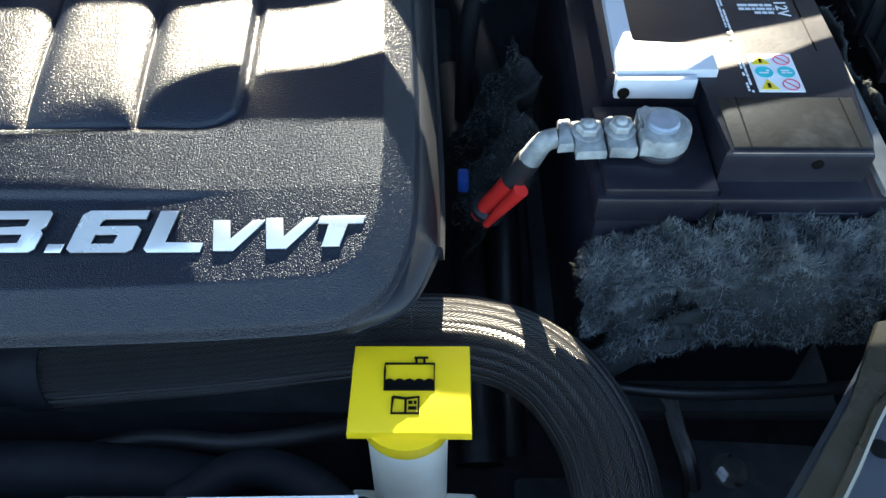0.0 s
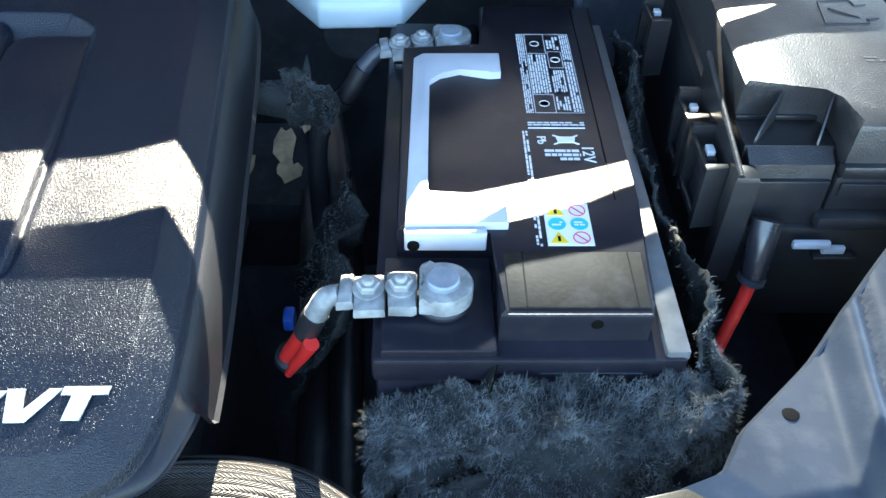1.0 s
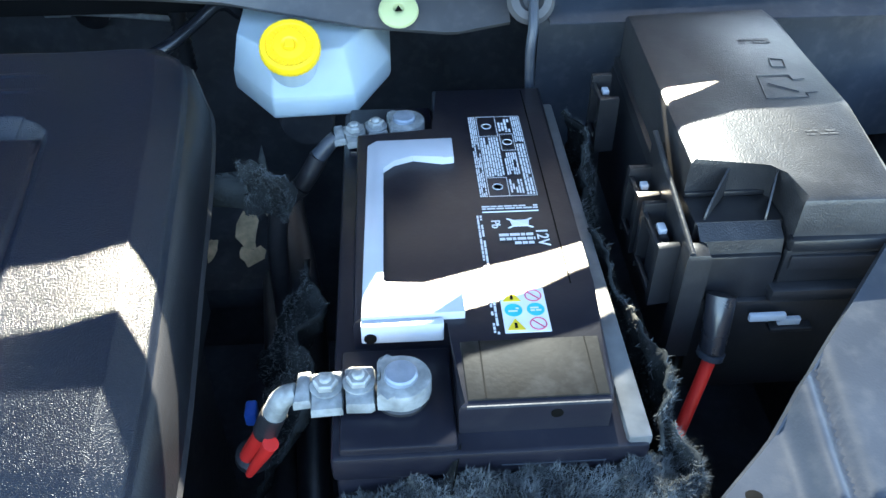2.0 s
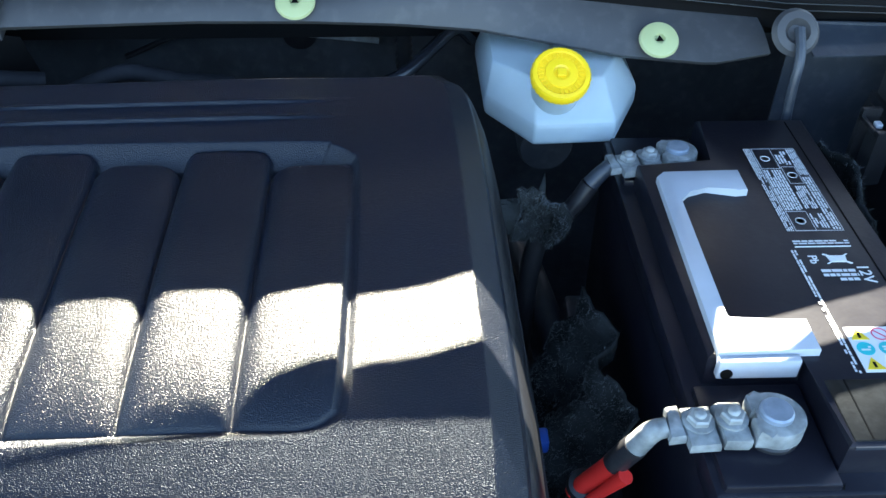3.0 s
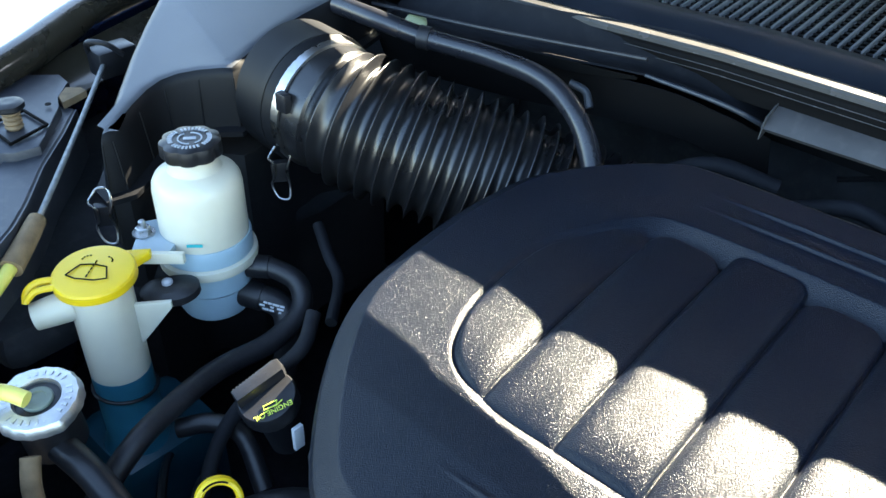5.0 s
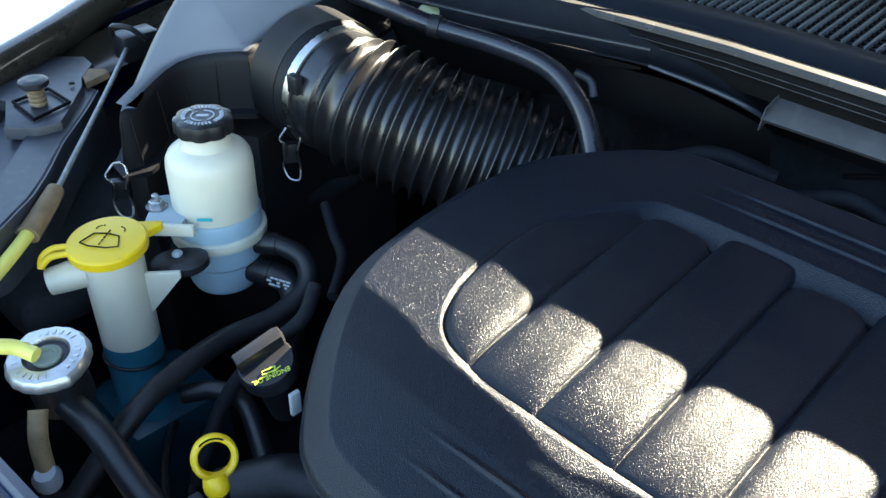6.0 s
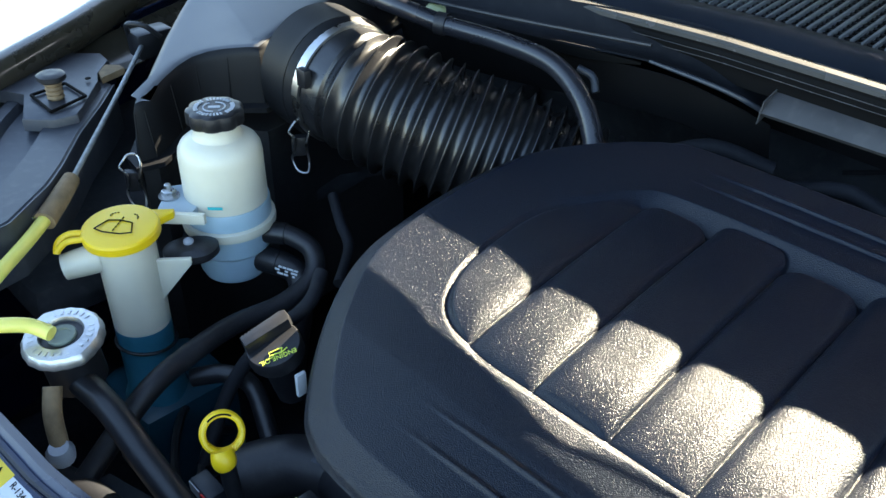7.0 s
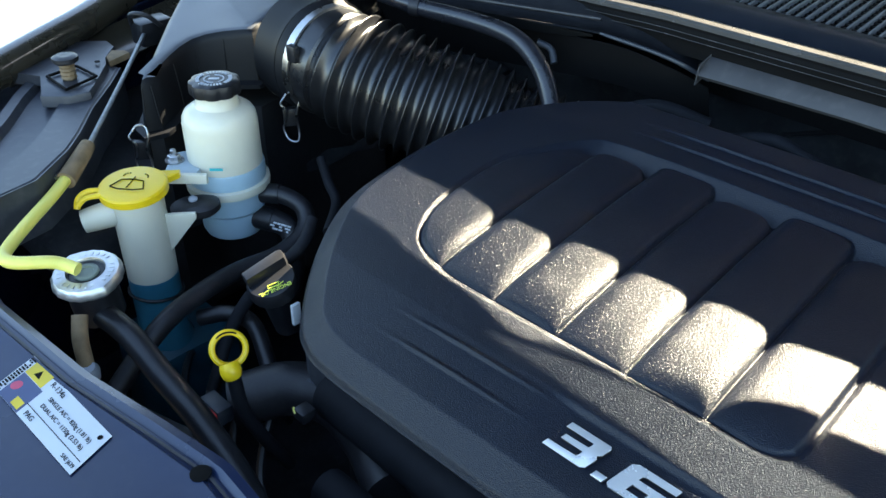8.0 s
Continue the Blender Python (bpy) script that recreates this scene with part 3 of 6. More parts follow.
for i in range(3):
    for j in range(2):
        c = Vector((0.1825 + j * 0.0125, 0.3878 + i * 0.0112, BZ + 0.0006))
        if j == 0 and i != 1:
            part("sign", prism([(-.0052, -.0042), (.0052, -.0042), (0, .0046)], 0, 0.0003, Matrix.Translation(c)), M_AMBER, stk, "amber triangle", smooth=False)
            part("sign", prism([(-.0008, -.003), (.0008, -.003), (.0008, .001), (-.0008, .001)], 0.0003, 0.0005, Matrix.Translation(c)), M_INK, stk, smooth=False)
        elif i == 1:
            part("sign", lathe([(0.005, 0), (0.005, 0.0003)], c, seg=20), M_TEAL, stk, "teal disc", smooth=False)
            part("sign", bars(-.003, .003, -.002, .002, 2, Matrix.Translation(c), 0.0005, 0.8), M_LABEL, stk, smooth=False)
        else:
            ring = tube([c + Vector((0.0045 * math.cos(a_), 0.0045 * math.sin(a_), 0.0001)) for a_ in np.linspace(0, 2 * math.pi, 21)], 0.0004, 6, 1, smooth=False)
            prism([(-.0035, .0029), (-.0030, .0034), (.0035, -.0029), (.0030, -.0034)], 0, 0.0003, Matrix.Translation(c), 0, ring)
            part("sign", ring, M_MAGENTA, stk, "red ring with a bar", smooth=False)


def battery_clamp(px, py, scale, turn, cable, sleeve, label):
    """A cast clamp round a post, with two studs, and its cable."""
    m = Matrix.Translation((px, py, 0.8885)) @ Matrix.Rotation(radians(turn), 4, "Z") @ Matrix.Scale(scale, 4)
    th = thing("battery_clamp", m, label, "battery clamp", "battery clamps")
    def w(bm, name, mt, lab="", parent=None, **k):
        bm.transform(m)
        return part(name, bm, mt, parent or th, lab, **k)
    w(lathe([(0.0150, 0), (0.0150, 0.002), (0.0140, 0.003), (0.0130, 0.004)], seg=28), "post_collar", M_BLACK)
    w(lathe([(0.0095, 0.002), (0.0088, 0.0176), (0.0078, 0.0186), (0.0030, 0.0188)], seg=36), "post", M_POST, "round dull lead post")
    ring = [(math.cos(a) * 0.0160, math.sin(a) * 0.0152) for a in np.linspace(-2.0, 2.0, 22)] + [(-.0115, .0138), (-.0125, .0110), (-.0125, .0016), (-.0085, .0009), (-.0085, -.0009), (-.0125, -.0016), (-.0125, -.0132)]
    w(prism(ring, 0.0045, 0.0152, None, 0.0018), "jaw", M_LEAD, "cast grey jaw round the post")
    w(prism([(-.0300, .0110), (-.0265, .0130), (-.0150, .0128), (-.0138, .0110), (-.0138, -.0125), (-.0160, -.0140), (-.0285, -.0135)], 0.0035, 0.0105, None, 0.0022), "plate", M_LEAD)
    w(prism([(-.0475, .0105), (-.0305, .0120), (-.0302, -.0140), (-.0465, -.0148)], 0.0030, 0.0088, None, 0.0020), "plate", M_LEAD)
    w(prism([(-.0545, .0115), (-.0475, .0125), (-.0470, -.0085), (-.0560, -.0095)], 0.0030, 0.0092, None, 0.0022), "lug_end", M_LEAD)
    for sx, hi in ((-0.0220, 0.0020), (-0.0392, 0.0)):
        w(lathe([(0.0086, 0.0083), (0.0086, 0.0096), (0.0078, 0.0100)], (sx, 0.001, hi), seg=24), "washer", M_LEAD)
        w(hexnut((sx, 0.001, 0.0098 + hi), 0.0066, 0.0042), "nut", M_ZINC)
        w(lathe([(0.0034, 0.0135), (0.0030, 0.0143), (0.0034, 0.0151), (0.0028, 0.0160), (0.0018, 0.0164)], (sx, 0.001, hi), seg=14), "stud", M_ZINC)
    part("lug_barrel", tube(cable[:3], lambda u: 0.0054 + 0.0012 * u, 14, 6), M_LEAD if sleeve else M_PANEL, th, "crimped grey cable lug")
    part("boot", tube(cable[2:5], 0.0072, 14, 6), M_RUBBER, th, "grey-black heat-shrink on the cable")
    if sleeve:
        part("sleeve", tube(cable[4:], lambda u: 0.0066 - 0.0012 * u, 14, 6), M_RED, th, "red cable sleeve split along its length")
        part("sleeve", tube([Vector(p) + Vector((0.004, -0.010, 0.002)) for p in cable[4:]], lambda u: 0.0046 - 0.002 * u, 12, 6), M_RED, th, "loose red flap of the sleeve")
    else:
        part("cable", tube(cable[4:], 0.008, 14, 6), M_RUBBER, th)
    return th


battery_clamp(0.1185, 0.3565, 1.0, 0, [(.064, .357, .894), (.056, .357, .890), (.050, .359, .876), (.046, .361, .866), (.042, .363, .855), (.037, .366, .843), (.030, .369, .829), (.024, .372, .816)], True,
              "grey cast terminal clamp with two nuts and red-sleeved cable")
battery_clamp(0.1275, 0.6070, 0.95, 8, [(.077, .600, .894), (.071, .598, .889), (.063, .596, .880), (.056, .594, .868), (.048, .593, .856), (.030, .594, .835), (.022, .592, .79), (.02, .59, .70)], False,
              "grey cast terminal clamp with two nuts and black cable")


# ---- felt wrap round the battery ----
def felt_wrap(name, f, us, vs, fibres, length, label, seed, both=False):
    """A thick ragged felt sheet given by f(u, v), with its loose fibres."""
    r = random.Random(seed)
    th = thing(name, f(us[0], vs[0]), label, "felt wrap")
    def rough(u, v):
        p = Vector(f(u, v))
        return p + noise.noise_vector(p * 45) * 0.007 + noise.noise_vector(p * 150) * 0.0036
    part("pad", sheet(rough, us, vs, 0.002), M_FELT, th, angle=180)
    vv, ff = [], []
    inv = world_of(th).inverted()
    for _ in range(fibres):
        u = us[0] + (us[-1] - us[0]) * r.random()
        v = vs[0] + (vs[-1] - vs[0]) * r.random()
        p = rough(u, v)
        e = 0.002
        nrm = (Vector(f(u + e, v)) - Vector(f(u - e, v))).cross(Vector(f(u, v + e)) - Vector(f(u, v - e)))
        nrm = nrm.normalized() if nrm.length > 0 else Vector((0, -1, 0))
        if nrm.y > 0.2 or (abs(nrm.y) <= 0.2 and nrm.z < -0.3):
            nrm = -nrm
        if both and r.random() < 0.5:
            nrm = -nrm
        d = (nrm * 0.8 + noise.noise_vector(p * 130) * 1.3 + Vector((r.gauss(0, 1), r.gauss(0, 1), r.gauss(0, 1) + 0.1)) * 0.55).normalized()
        L = length * r.uniform(0.4, 1.5)
        bend = Vector((r.gauss(0, 1), r.gauss(0, 1), r.gauss(0, 1))) * L * 0.35
        side = d.cross(Vector((r.random(), r.random(), r.random()))).normalized() * r.uniform(0.00010, 0.00020)
        a, m, c = p - d * 0.001, p + d * L * 0.55 + bend * 0.4, p + d * L + bend
        k = len(vv)
        vv += [inv @ (a - side), inv @ (a + side), inv @ (m + side), inv @ (m - side), inv @ c]
        ff += [(k, k + 1, k + 2, k + 3), (k + 3, k + 2, k + 4)]
    me = bpy.data.meshes.new("fuzz")
    me.from_pydata(vv, [], ff)
    me.materials.append(M_FIBRE)
    ob = new("fuzz", me)
    ob.parent = th
    tagged(ob, "loose grey felt fibres", kind="stuff")
    return th


def fold(u):
    return 0.800 + 0.062 * min(1.0, max(0.0, u) / 0.35) ** 0.6


def front_felt(u, v):
    x = 0.086 + 0.160 * u
    return (x + 0.006 * math.sin(9 * v), 0.294 - 0.012 * math.sin(v * 2.8) - 0.008 * v - 0.004 * math.sin(11 * u), fold(u) - (fold(u) - 0.808 + 0.020 * (1 - u) ** 3 - 0.002 * math.sin(8 * u)) * v)


def roll_felt(u, v):
    x = 0.078 + 0.178 * u
    a = 2.9 * v
    top = 0.872 - 0.030 * abs(1 - u) ** 5
    y = 0.320 - 0.030 * math.sin(a) * (1 - 0.2 * u) - 0.012 * v
    return (x + 0.004 * math.sin(30 * u) * v, y, top + (fold(u) - 0.004 - top) * (1 - math.cos(a)) / 2 + 0.006 * math.sin(14 * u) * math.sin(a))


def side_felt(u, v):
    y = 0.322 + 0.33 * u
    z = 0.885 - 0.14 * v + 0.006 * math.sin(17 * u)
    return (0.254 + 0.008 * math.sin(9 * u) + 0.014 * math.sin(v * 2.4) - 0.01 * (1 - u) * v, y, z)


def corner_felt(u, v):
    a = 2.6 * u
    return (0.246 + 0.020 * math.sin(a) + 0.004 * v, 0.322 - 0.028 * math.cos(a * 0.8) - 0.006 * v, 0.882 - 0.055 * v)


def inner_felt(u, v):
    y = 0.40 + 0.13 * u
    return (0.060 - 0.045 * v + 0.008 * math.sin(12 * u), y, 0.835 - 0.10 * v)


def rear_felt(u, v):
    a = 2 * math.pi * u
    return (0.006 + 0.036 * u + 0.005 * math.sin(5 * v), 0.572 + 0.008 * math.sin(4 * u) + 0.012 * v, 0.893 - 0.052 * v - 0.010 * u + 0.003 * math.sin(a))


steps = lambda n: [i / (n - 1) for i in range(n)]
felt_wrap("battery_felt", front_felt, steps(60), steps(40), 11000, 0.0026, "ragged grey felt insulation hanging in front of the battery", 1)
felt_wrap("battery_felt", roll_felt, steps(70), steps(26), 64000, 0.0030, "rolled fuzzy edge of grey felt insulation before the battery", 2)
felt_wrap("battery_felt", side_felt, steps(70), steps(20), 34000, 0.0029, "thin grey felt strip along the battery beside the fuse box", 3, True)
felt_wrap("battery_felt", corner_felt, steps(24), steps(16), 19000, 0.0034, "frayed grey felt corner of the battery wrap", 4, True)
felt_wrap("battery_felt", inner_felt, steps(30), steps(24), 8000, 0.0022, "dark grey felt flap on the engine side of the battery", 5)
felt_wrap("battery_felt", rear_felt, steps(26), steps(14), 14000, 0.0028, "torn grey felt clump at the rear battery cable", 6)

# ---- brake fluid reservoir ----
res = thing("brake_reservoir", (0.045, 0.68, 0.80), "milky plastic brake fluid reservoir with yellow screw cap", "fluid reservoir")
foot = [(.026, .649), (.091, .652), (.119, .712), (.119, .79), (-.012, .80), (-.010, .700)]
crown = [(.028, .674), (.082, .678), (.102, .717), (.100, .78), (-.004, .785), (-.004, .708)]
b = bmesh.new()
rings = [[b.verts.new((x, y, z)) for x, y in shape] for shape, z in (([(x * 0.97 + 0.001, y * 0.97 + 0.021) for x, y in foot], 0.880), (foot, 0.884), (foot, 0.897), ([(x * 0.98 + 0.001, y * 0.98 + 0.0145) for x, y in foot], 0.901), (crown, 0.926))]
for p, q in zip(rings, rings[1:]):
    for k in range(6):
        b.faces.new((p[k], p[(k + 1) % 6], q[(k + 1) % 6], q[k]))
b.faces.new(rings[0][::-1])
b.faces.new(rings[-1])
bmesh.ops.bevel(b, geom=b.edges[:], offset=0.0022, segments=2, affect="EDGES", profile=0.5)
part("tank", b, M_GREYWHITE, res)
part("master_cylinder", lathe([(0.022, 0), (0.024, 0.004), (0.024, 0.14), (0.018, 0.15)], (0.045, 0.70, 0.845), (0, 1, 0), 24), M_DARK, res, "dark cast cylinder under the tank")
part("foot", lathe([(0.012, 0), (0.012, 0.05)], (0.045, 0.735, 0.84), (0, 0, 1), 16), M_BLACK, res)
C = Vector((0.0435, 0.6635, 0.9275))
ax = (0.03, -0.52, 0.85)
part("neck", lathe([(0.019, -0.016), (0.019, 0.008)], C, ax, 32), M_GREYWHITE, res)
capbr = part("cap", lathe([(0.0220, 0.008), (0.0228, 0.009), (0.0228, 0.0150), (0.0216, 0.0168), (0.0186, 0.0172), (0.0177, 0.0160), (0.0130, 0.0160), (0.0123, 0.0172), (0.0065, 0.0177), (0.0052, 0.0168)], C, ax, 96,
     wave=lambda i, a: 1 + (0.018 if 0 < i < 4 and int(a * 96 / 6.2832 + 0.01) % 3 == 0 else 0)), M_YELLOW, res, "yellow ribbed screw cap with moulded marks")
mcap = Matrix.Translation(C) @ Vector((0, 0, 1)).rotation_difference(Vector(ax).normalized()).to_matrix().to_4x4()
for k in range(30):
    a = 2 * math.pi * k / 30
    part("moulding", prism([(0.0137, -0.0005), (0.0176, -0.0005), (0.0176, 0.0005), (0.0137, 0.0005)], 0.0155, 0.0172, mcap @ Matrix.Rotation(a, 4, "Z")), M_YELLOW, capbr, smooth=False)
part("moulding", prism([(-.0033, -.0033), (.0033, -.0033), (.0033, .0033), (-.0033, .0033)], 0.0170, 0.0188, mcap, 0.0004), M_YELLOW, capbr, smooth=False)

# ---- fuse box ----
fb = thing("fuse_box", (0.345, 0.55, 0.80), "black plastic fuse box with stepped lid and side clips", "fuse box")
FZ = 0.951
part("base", prism([(.294, .436), (.414, .432), (.414, .676), (.298, .676)], 0.80, 0.905, None, 0.003), M_BLACK, fb)
lid_shape = [(.295, .4705), (.338, .4705), (.344, .469), (.348, .464), (.349, .457), (.349, .430), (.408, .429), (.417, .530), (.417, .655), (.412, .677), (.303, .672)]
part("lid", prism(lid_shape, 0.907, FZ, None, 0.0040), M_FUSELID, fb, "black lid with a soft dusty sheen")
part("lid_rim", prism([(.291, .474), (.3495, .474), (.3505, .4265), (.413, .425), (.421, .530), (.421, .660), (.416, .682), (.300, .677)], 0.902, 0.912, None, 0.001), M_BLACK, fb)
part("well_floor", box(0.2945, 0.3485, 0.444, 0.4735, 0.906, 0.9265, 0.0015), M_BLACK, fb)
part("well_ledge", box(0.2950, 0.3480, 0.4685, 0.4715, 0.9265, 0.9300, 0.0008), M_BLACK, fb)
part("well_lip", sheet(lambda u, v: (0.2960 + 0.050 * u, 0.4450 - 0.0135 * v, 0.9262 - 0.0065 * v - 0.009 * max(0.0, v - 0.86) / 0.14), steps(4), steps(15), 0.002), M_FUSELID, fb, "sloped lip that catches the sun")
part("front_wall", box(0.2965, 0.3455, 0.4285, 0.4330, 0.800, 0.9120, 0.0015), M_BLACK, fb)
for xa, ya, xb, yb in ((.3005, .4470, .3180, .4690), (.3375, .4440, .3475, .4650)):
    part("well_rib", sheet(lambda u, v: (xa + (xb - xa) * u, ya + (yb - ya) * u, 0.9262 + v * (0.0015 + 0.0200 * u ** 0.65)), steps(10), steps(3), 0.0012), M_FUSELID, fb, "thin curved stiffening rib")
part("side_wall", sheet(lambda u, v: (0.2885 + 0.0010 * u, 0.4200 + 0.098 * u, 0.880 + v * (0.042 + 0.020 * u)), steps(10), steps(5), 0.0030), M_BLACK, fb, "thin wall beside the lid with a paler edge bead")
part("side_bead", tube([(0.2873, 0.4200 + 0.098 * u, 0.9225 + 0.020 * u) for u in steps(8)], 0.0019, 10, 2), M_FUSELID, fb)
part("corner_post", prism([(.2840, .4180), (.2985, .4175), (.2995, .4310), (.2850, .4330)], 0.84, 0.9235, None, 0.004), M_BLACK, fb)
part("front_ledge", box(0.3475, 0.480, 0.4255, 0.4345, 0.9155, 0.9250, 0.0025), M_BLACK, fb)
part("front_step", box(0.3475, 0.480, 0.4285, 0.4340, 0.890, 0.9150, 0.0010), M_BLACK, fb)
part("front_ledge", box(0.3420, 0.480, 0.4200, 0.4330, 0.8800, 0.8905, 0.0030), M_BLACK, fb)
part("front_panel", box(0.3000, 0.480, 0.4245, 0.4330, 0.80, 0.8790, 0.003), M_BLACK, fb)
part("catch", box(0.352, 0.366, 0.4190, 0.4225, 0.862, 0.8675, 0.0008), M_STRAP, fb, "small grey catch")
part("catch", box(0.331, 0.354, 0.4160, 0.4200, 0.8690, 0.8745, 0.0012), M_STRAP, fb, "pale grey catch under the ledge")
part("catch_shelf", box(0.347, 0.374, 0.4170, 0.4245, 0.858, 0.8612, 0.0008), M_BLACK, fb)


def side_clip(x, y, sg, length):
    """An open latch frame on the side of the fuse box: two cheeks, a bar and a sprung tongue."""
    xa, xb = sorted((x, x + sg * 0.015))
    clip = part("clip", prism([(xa, y), (xb, y + 0.002), (xb, y + 0.006), (xa, y + 0.006)], 0.872, 0.918, None, 0.001), M_BLACK, fb)
    part("cheek", prism([(xa, y + length - 0.005), (xb, y + length - 0.004), (xb, y + length), (xa, y + length)], 0.872, 0.922, None, 0.001), M_BLACK, clip)
    part("bar", box(x + sg * 0.0135 - 0.0015, x + sg * 0.0135 + 0.0015, y + 0.001, y + length - 0.001, 0.912, 0.9165, 0.001), M_BLACK, clip)
    part("bar", box(x + sg * 0.0135 - 0.0015, x + sg * 0.0135 + 0.0015, y + 0.001, y + length - 0.001, 0.876, 0.881, 0.001), M_BLACK, clip)
    part("tongue", prism([(xa + 0.004, y + length * 0.35), (xb - 0.004, y + length * 0.35), (xb - 0.004, y + length * 0.68), (xa + 0.004, y + length * 0.68)], 0.880, 0.914, None, 0.002), M_BLACK, clip)
    part("tooth", box(xa + 0.005, xb - 0.005, y + length * 0.42, y + length * 0.60, 0.9135, 0.9175, 0.0008), M_STRAP, clip, "pale grey tooth")


for y, length in ((0.432, 0.042), (0.482, 0.030), (0.600, 0.034)):
    side_clip(0.2865, y, -1, length)
for y in (0.488, 0.612):
    side_clip(0.4190, y, 1, 0.034)
# embossed signs on the lid
em_ = lambda pts, b_=None: tube([(x_ + 0.004, y_, FZ + 0.0001) for x_, y_ in pts], 0.00055, 6, 1, b_, False)
emb = em_([(.388, .571), (.366, .570), (.362, .540), (.391, .541), (.391, .546), (.399, .547)])
part("embossed_sign", emb, M_FUSELID, fb, smooth=False)
for line in ([(.388, .571), (.389, .564), (.397, .565)], [(.370, .560), (.380, .553), (.374, .557), (.387, .548)], [(.383, .594), (.381, .583), (.390, .581), (.392, .592), (.383, .594)]):
    part("embossed_sign", em_(line), M_FUSELID, fb, smooth=False)
part("embossed_print", bars(.374, .397, .617, .626, 2, I4, FZ + 0.0004, 0.8), M_FUSELID, fb, smooth=False)
part("embossed_print", bars(.376, .396, .495, .502, 2, I4, FZ + 0.0004, 0.8), M_FUSELID, fb, smooth=False)
cab = thing("fuse_box_cable", (0.31, 0.40, 0.85), "red battery cable with dark boot under the fuse box", "cable")
part("boot", tube([(.311, .420, .890), (.309, .413, .878), (.307, .405, .858)], lambda u: 0.0092 - 0.0014 * u, 16, 6), M_HOSE, cab)
part("ring", lathe([(0.0085, 0), (0.0085, 0.004)], (.307, .405, .858), (-.2, -.2, -1), 16), M_PANEL, cab)
part("cable", tube([(.307, .404, .857), (.302, .398, .838), (.292, .386, .812), (.276, .365, .775)], 0.0041, 14, 6), M_RED, cab)

# ---- corner panel at the headlamp ----
cp = thing("headlamp_panel", (0.30, 0.20, 0.84), "grey-black pressed metal corner panel with bolts and hole", "metal panel")
edge = [(.120, .128), (.144, .158), (.180, .203), (.215, .249), (.248, .257), (.260, .276), (.302, .313), (.356, .371), (.45, .475)]


def pan(u, v):
    """v: 0 at the curved edge, 1 at the outer side."""
    k = u * (len(edge) - 1)
    i = min(int(k), len(edge) - 2)
    a, c = Vector(edge[i]), Vector(edge[i + 1])
    p = a.lerp(c, k - i)
    z = lerp_table(p.x, ((.12, .862), (.215, .872), (.260, .887), (.302, .892), (.356, .905), (.45, .920)))
    q = p + Vector((0.30, -0.24)) * v
    across = min(1.0, max(0.0, (q.x - 0.3055 - 0.05 * (q.y - 0.275)) / 0.014))
    groove = (q.x - 0.3275 - 0.07 * (q.y - 0.274)) / 0.004
    return (q.x, q.y, z + 0.013 * across * across * (3 - 2 * across) - 0.005 * math.exp(-groove * groove) - 0.02 * v)


part("sheet", sheet(pan, steps(170), steps(230), 0.002), M_PANEL, cp)
part("flange", sheet(lambda u, v: Vector(pan(u, 0)) + Vector((-0.0015 * v, 0.0015 * v, -0.005 * v)), steps(50), steps(4), 0.0012), M_PANEL, cp)
part("corner_plate", prism([(.118, .126), (.144, .157), (.180, .202), (.207, .247), (.238, .254), (.256, .238), (.268, .20), (.270, .12), (.21, .08)], 0.8735, 0.8765, None, 0.001), M_OLIVE, cp, "dark olive glossy corner plate")
inset = [(.148, .140), (.170, .168), (.188, .193), (.200, .206), (.215, .211), (.230, .206), (.242, .190), (.248, .13), (.20, .09)]
part("inset_panel", prism(inset, 0.8760, 0.8775), M_PANEL, cp, "blue-grey inset panel")
part("bead", tube([(x_, y_, 0.8770) for x_, y_ in inset[:-1]], 0.0028, 10, 4), M_OLIVE, cp, "rounded raised bead")
# holes in this panel are black discs painted for their shade
part("hole", lathe([(0.0045, 0), (0.0045, 0.0006), (0.003, 0.0008)], (0.186, 0.180, 0.8773), seg=20), M_INK, cp)
part("strip", sheet(lambda u, v: Vector(pan(u * 0.40, 0.01 + 0.05 * v)) + Vector((0, 0, -0.010)) + Vector((0, 0, 0.006 * math.sin(v * math.pi) + 0.0012)), steps(24), steps(9), 0.001), M_PAINT, cp, "dark olive glossy raised strip")
part("hole", lathe([(0.0042, 0), (0.0042, 0.0008), (0.0030, 0.001)], (0.284, 0.2845, 0.8878), (0, 0, 1), 20), M_INK, cp)
part("washer", lathe([(0.0115, 0), (0.0115, 0.0012), (0.0075, 0.0022), (0.0068, 0.0040)], (0.2295, 0.2325, 0.8765), (0, 0, 1), 28), M_STEEL, cp)
part("bolt", hexnut((0.2295, 0.2325, 0.8798), 0.0058, 0.0045), M_STEEL, cp)
part("bolt", hexnut((0.2425, 0.213, 0.8765), 0.0036, 0.008), M_BLACK, cp)

# ---- braided hose ----
M_BRAID = bpy.data.materials.new("braided_nylon_sleeve")
M_BRAID.use_nodes = True
tr = M_BRAID.node_tree
bs = tr.nodes["Principled BSDF"]
uvn = tr.nodes.new("ShaderNodeUVMap")
sep = tr.nodes.new("ShaderNodeSeparateXYZ")
tr.links.new(uvn.outputs[0], sep.inputs[0])


def calc(op, a, c=None, d=None):
    n = tr.nodes.new("ShaderNodeMath")
    n.operation = op
    for i, v in enumerate((a, c, d)):
        if v is None:
            continue
        if isinstance(v, (int, float)):
            n.inputs[i].default_value = v
        else:
            tr.links.new(v, n.inputs[i])
    return n.outputs[0]


TURNS, PITCH = 46, 0.0056
uu = calc("MULTIPLY", sep.outputs[0], TURNS)
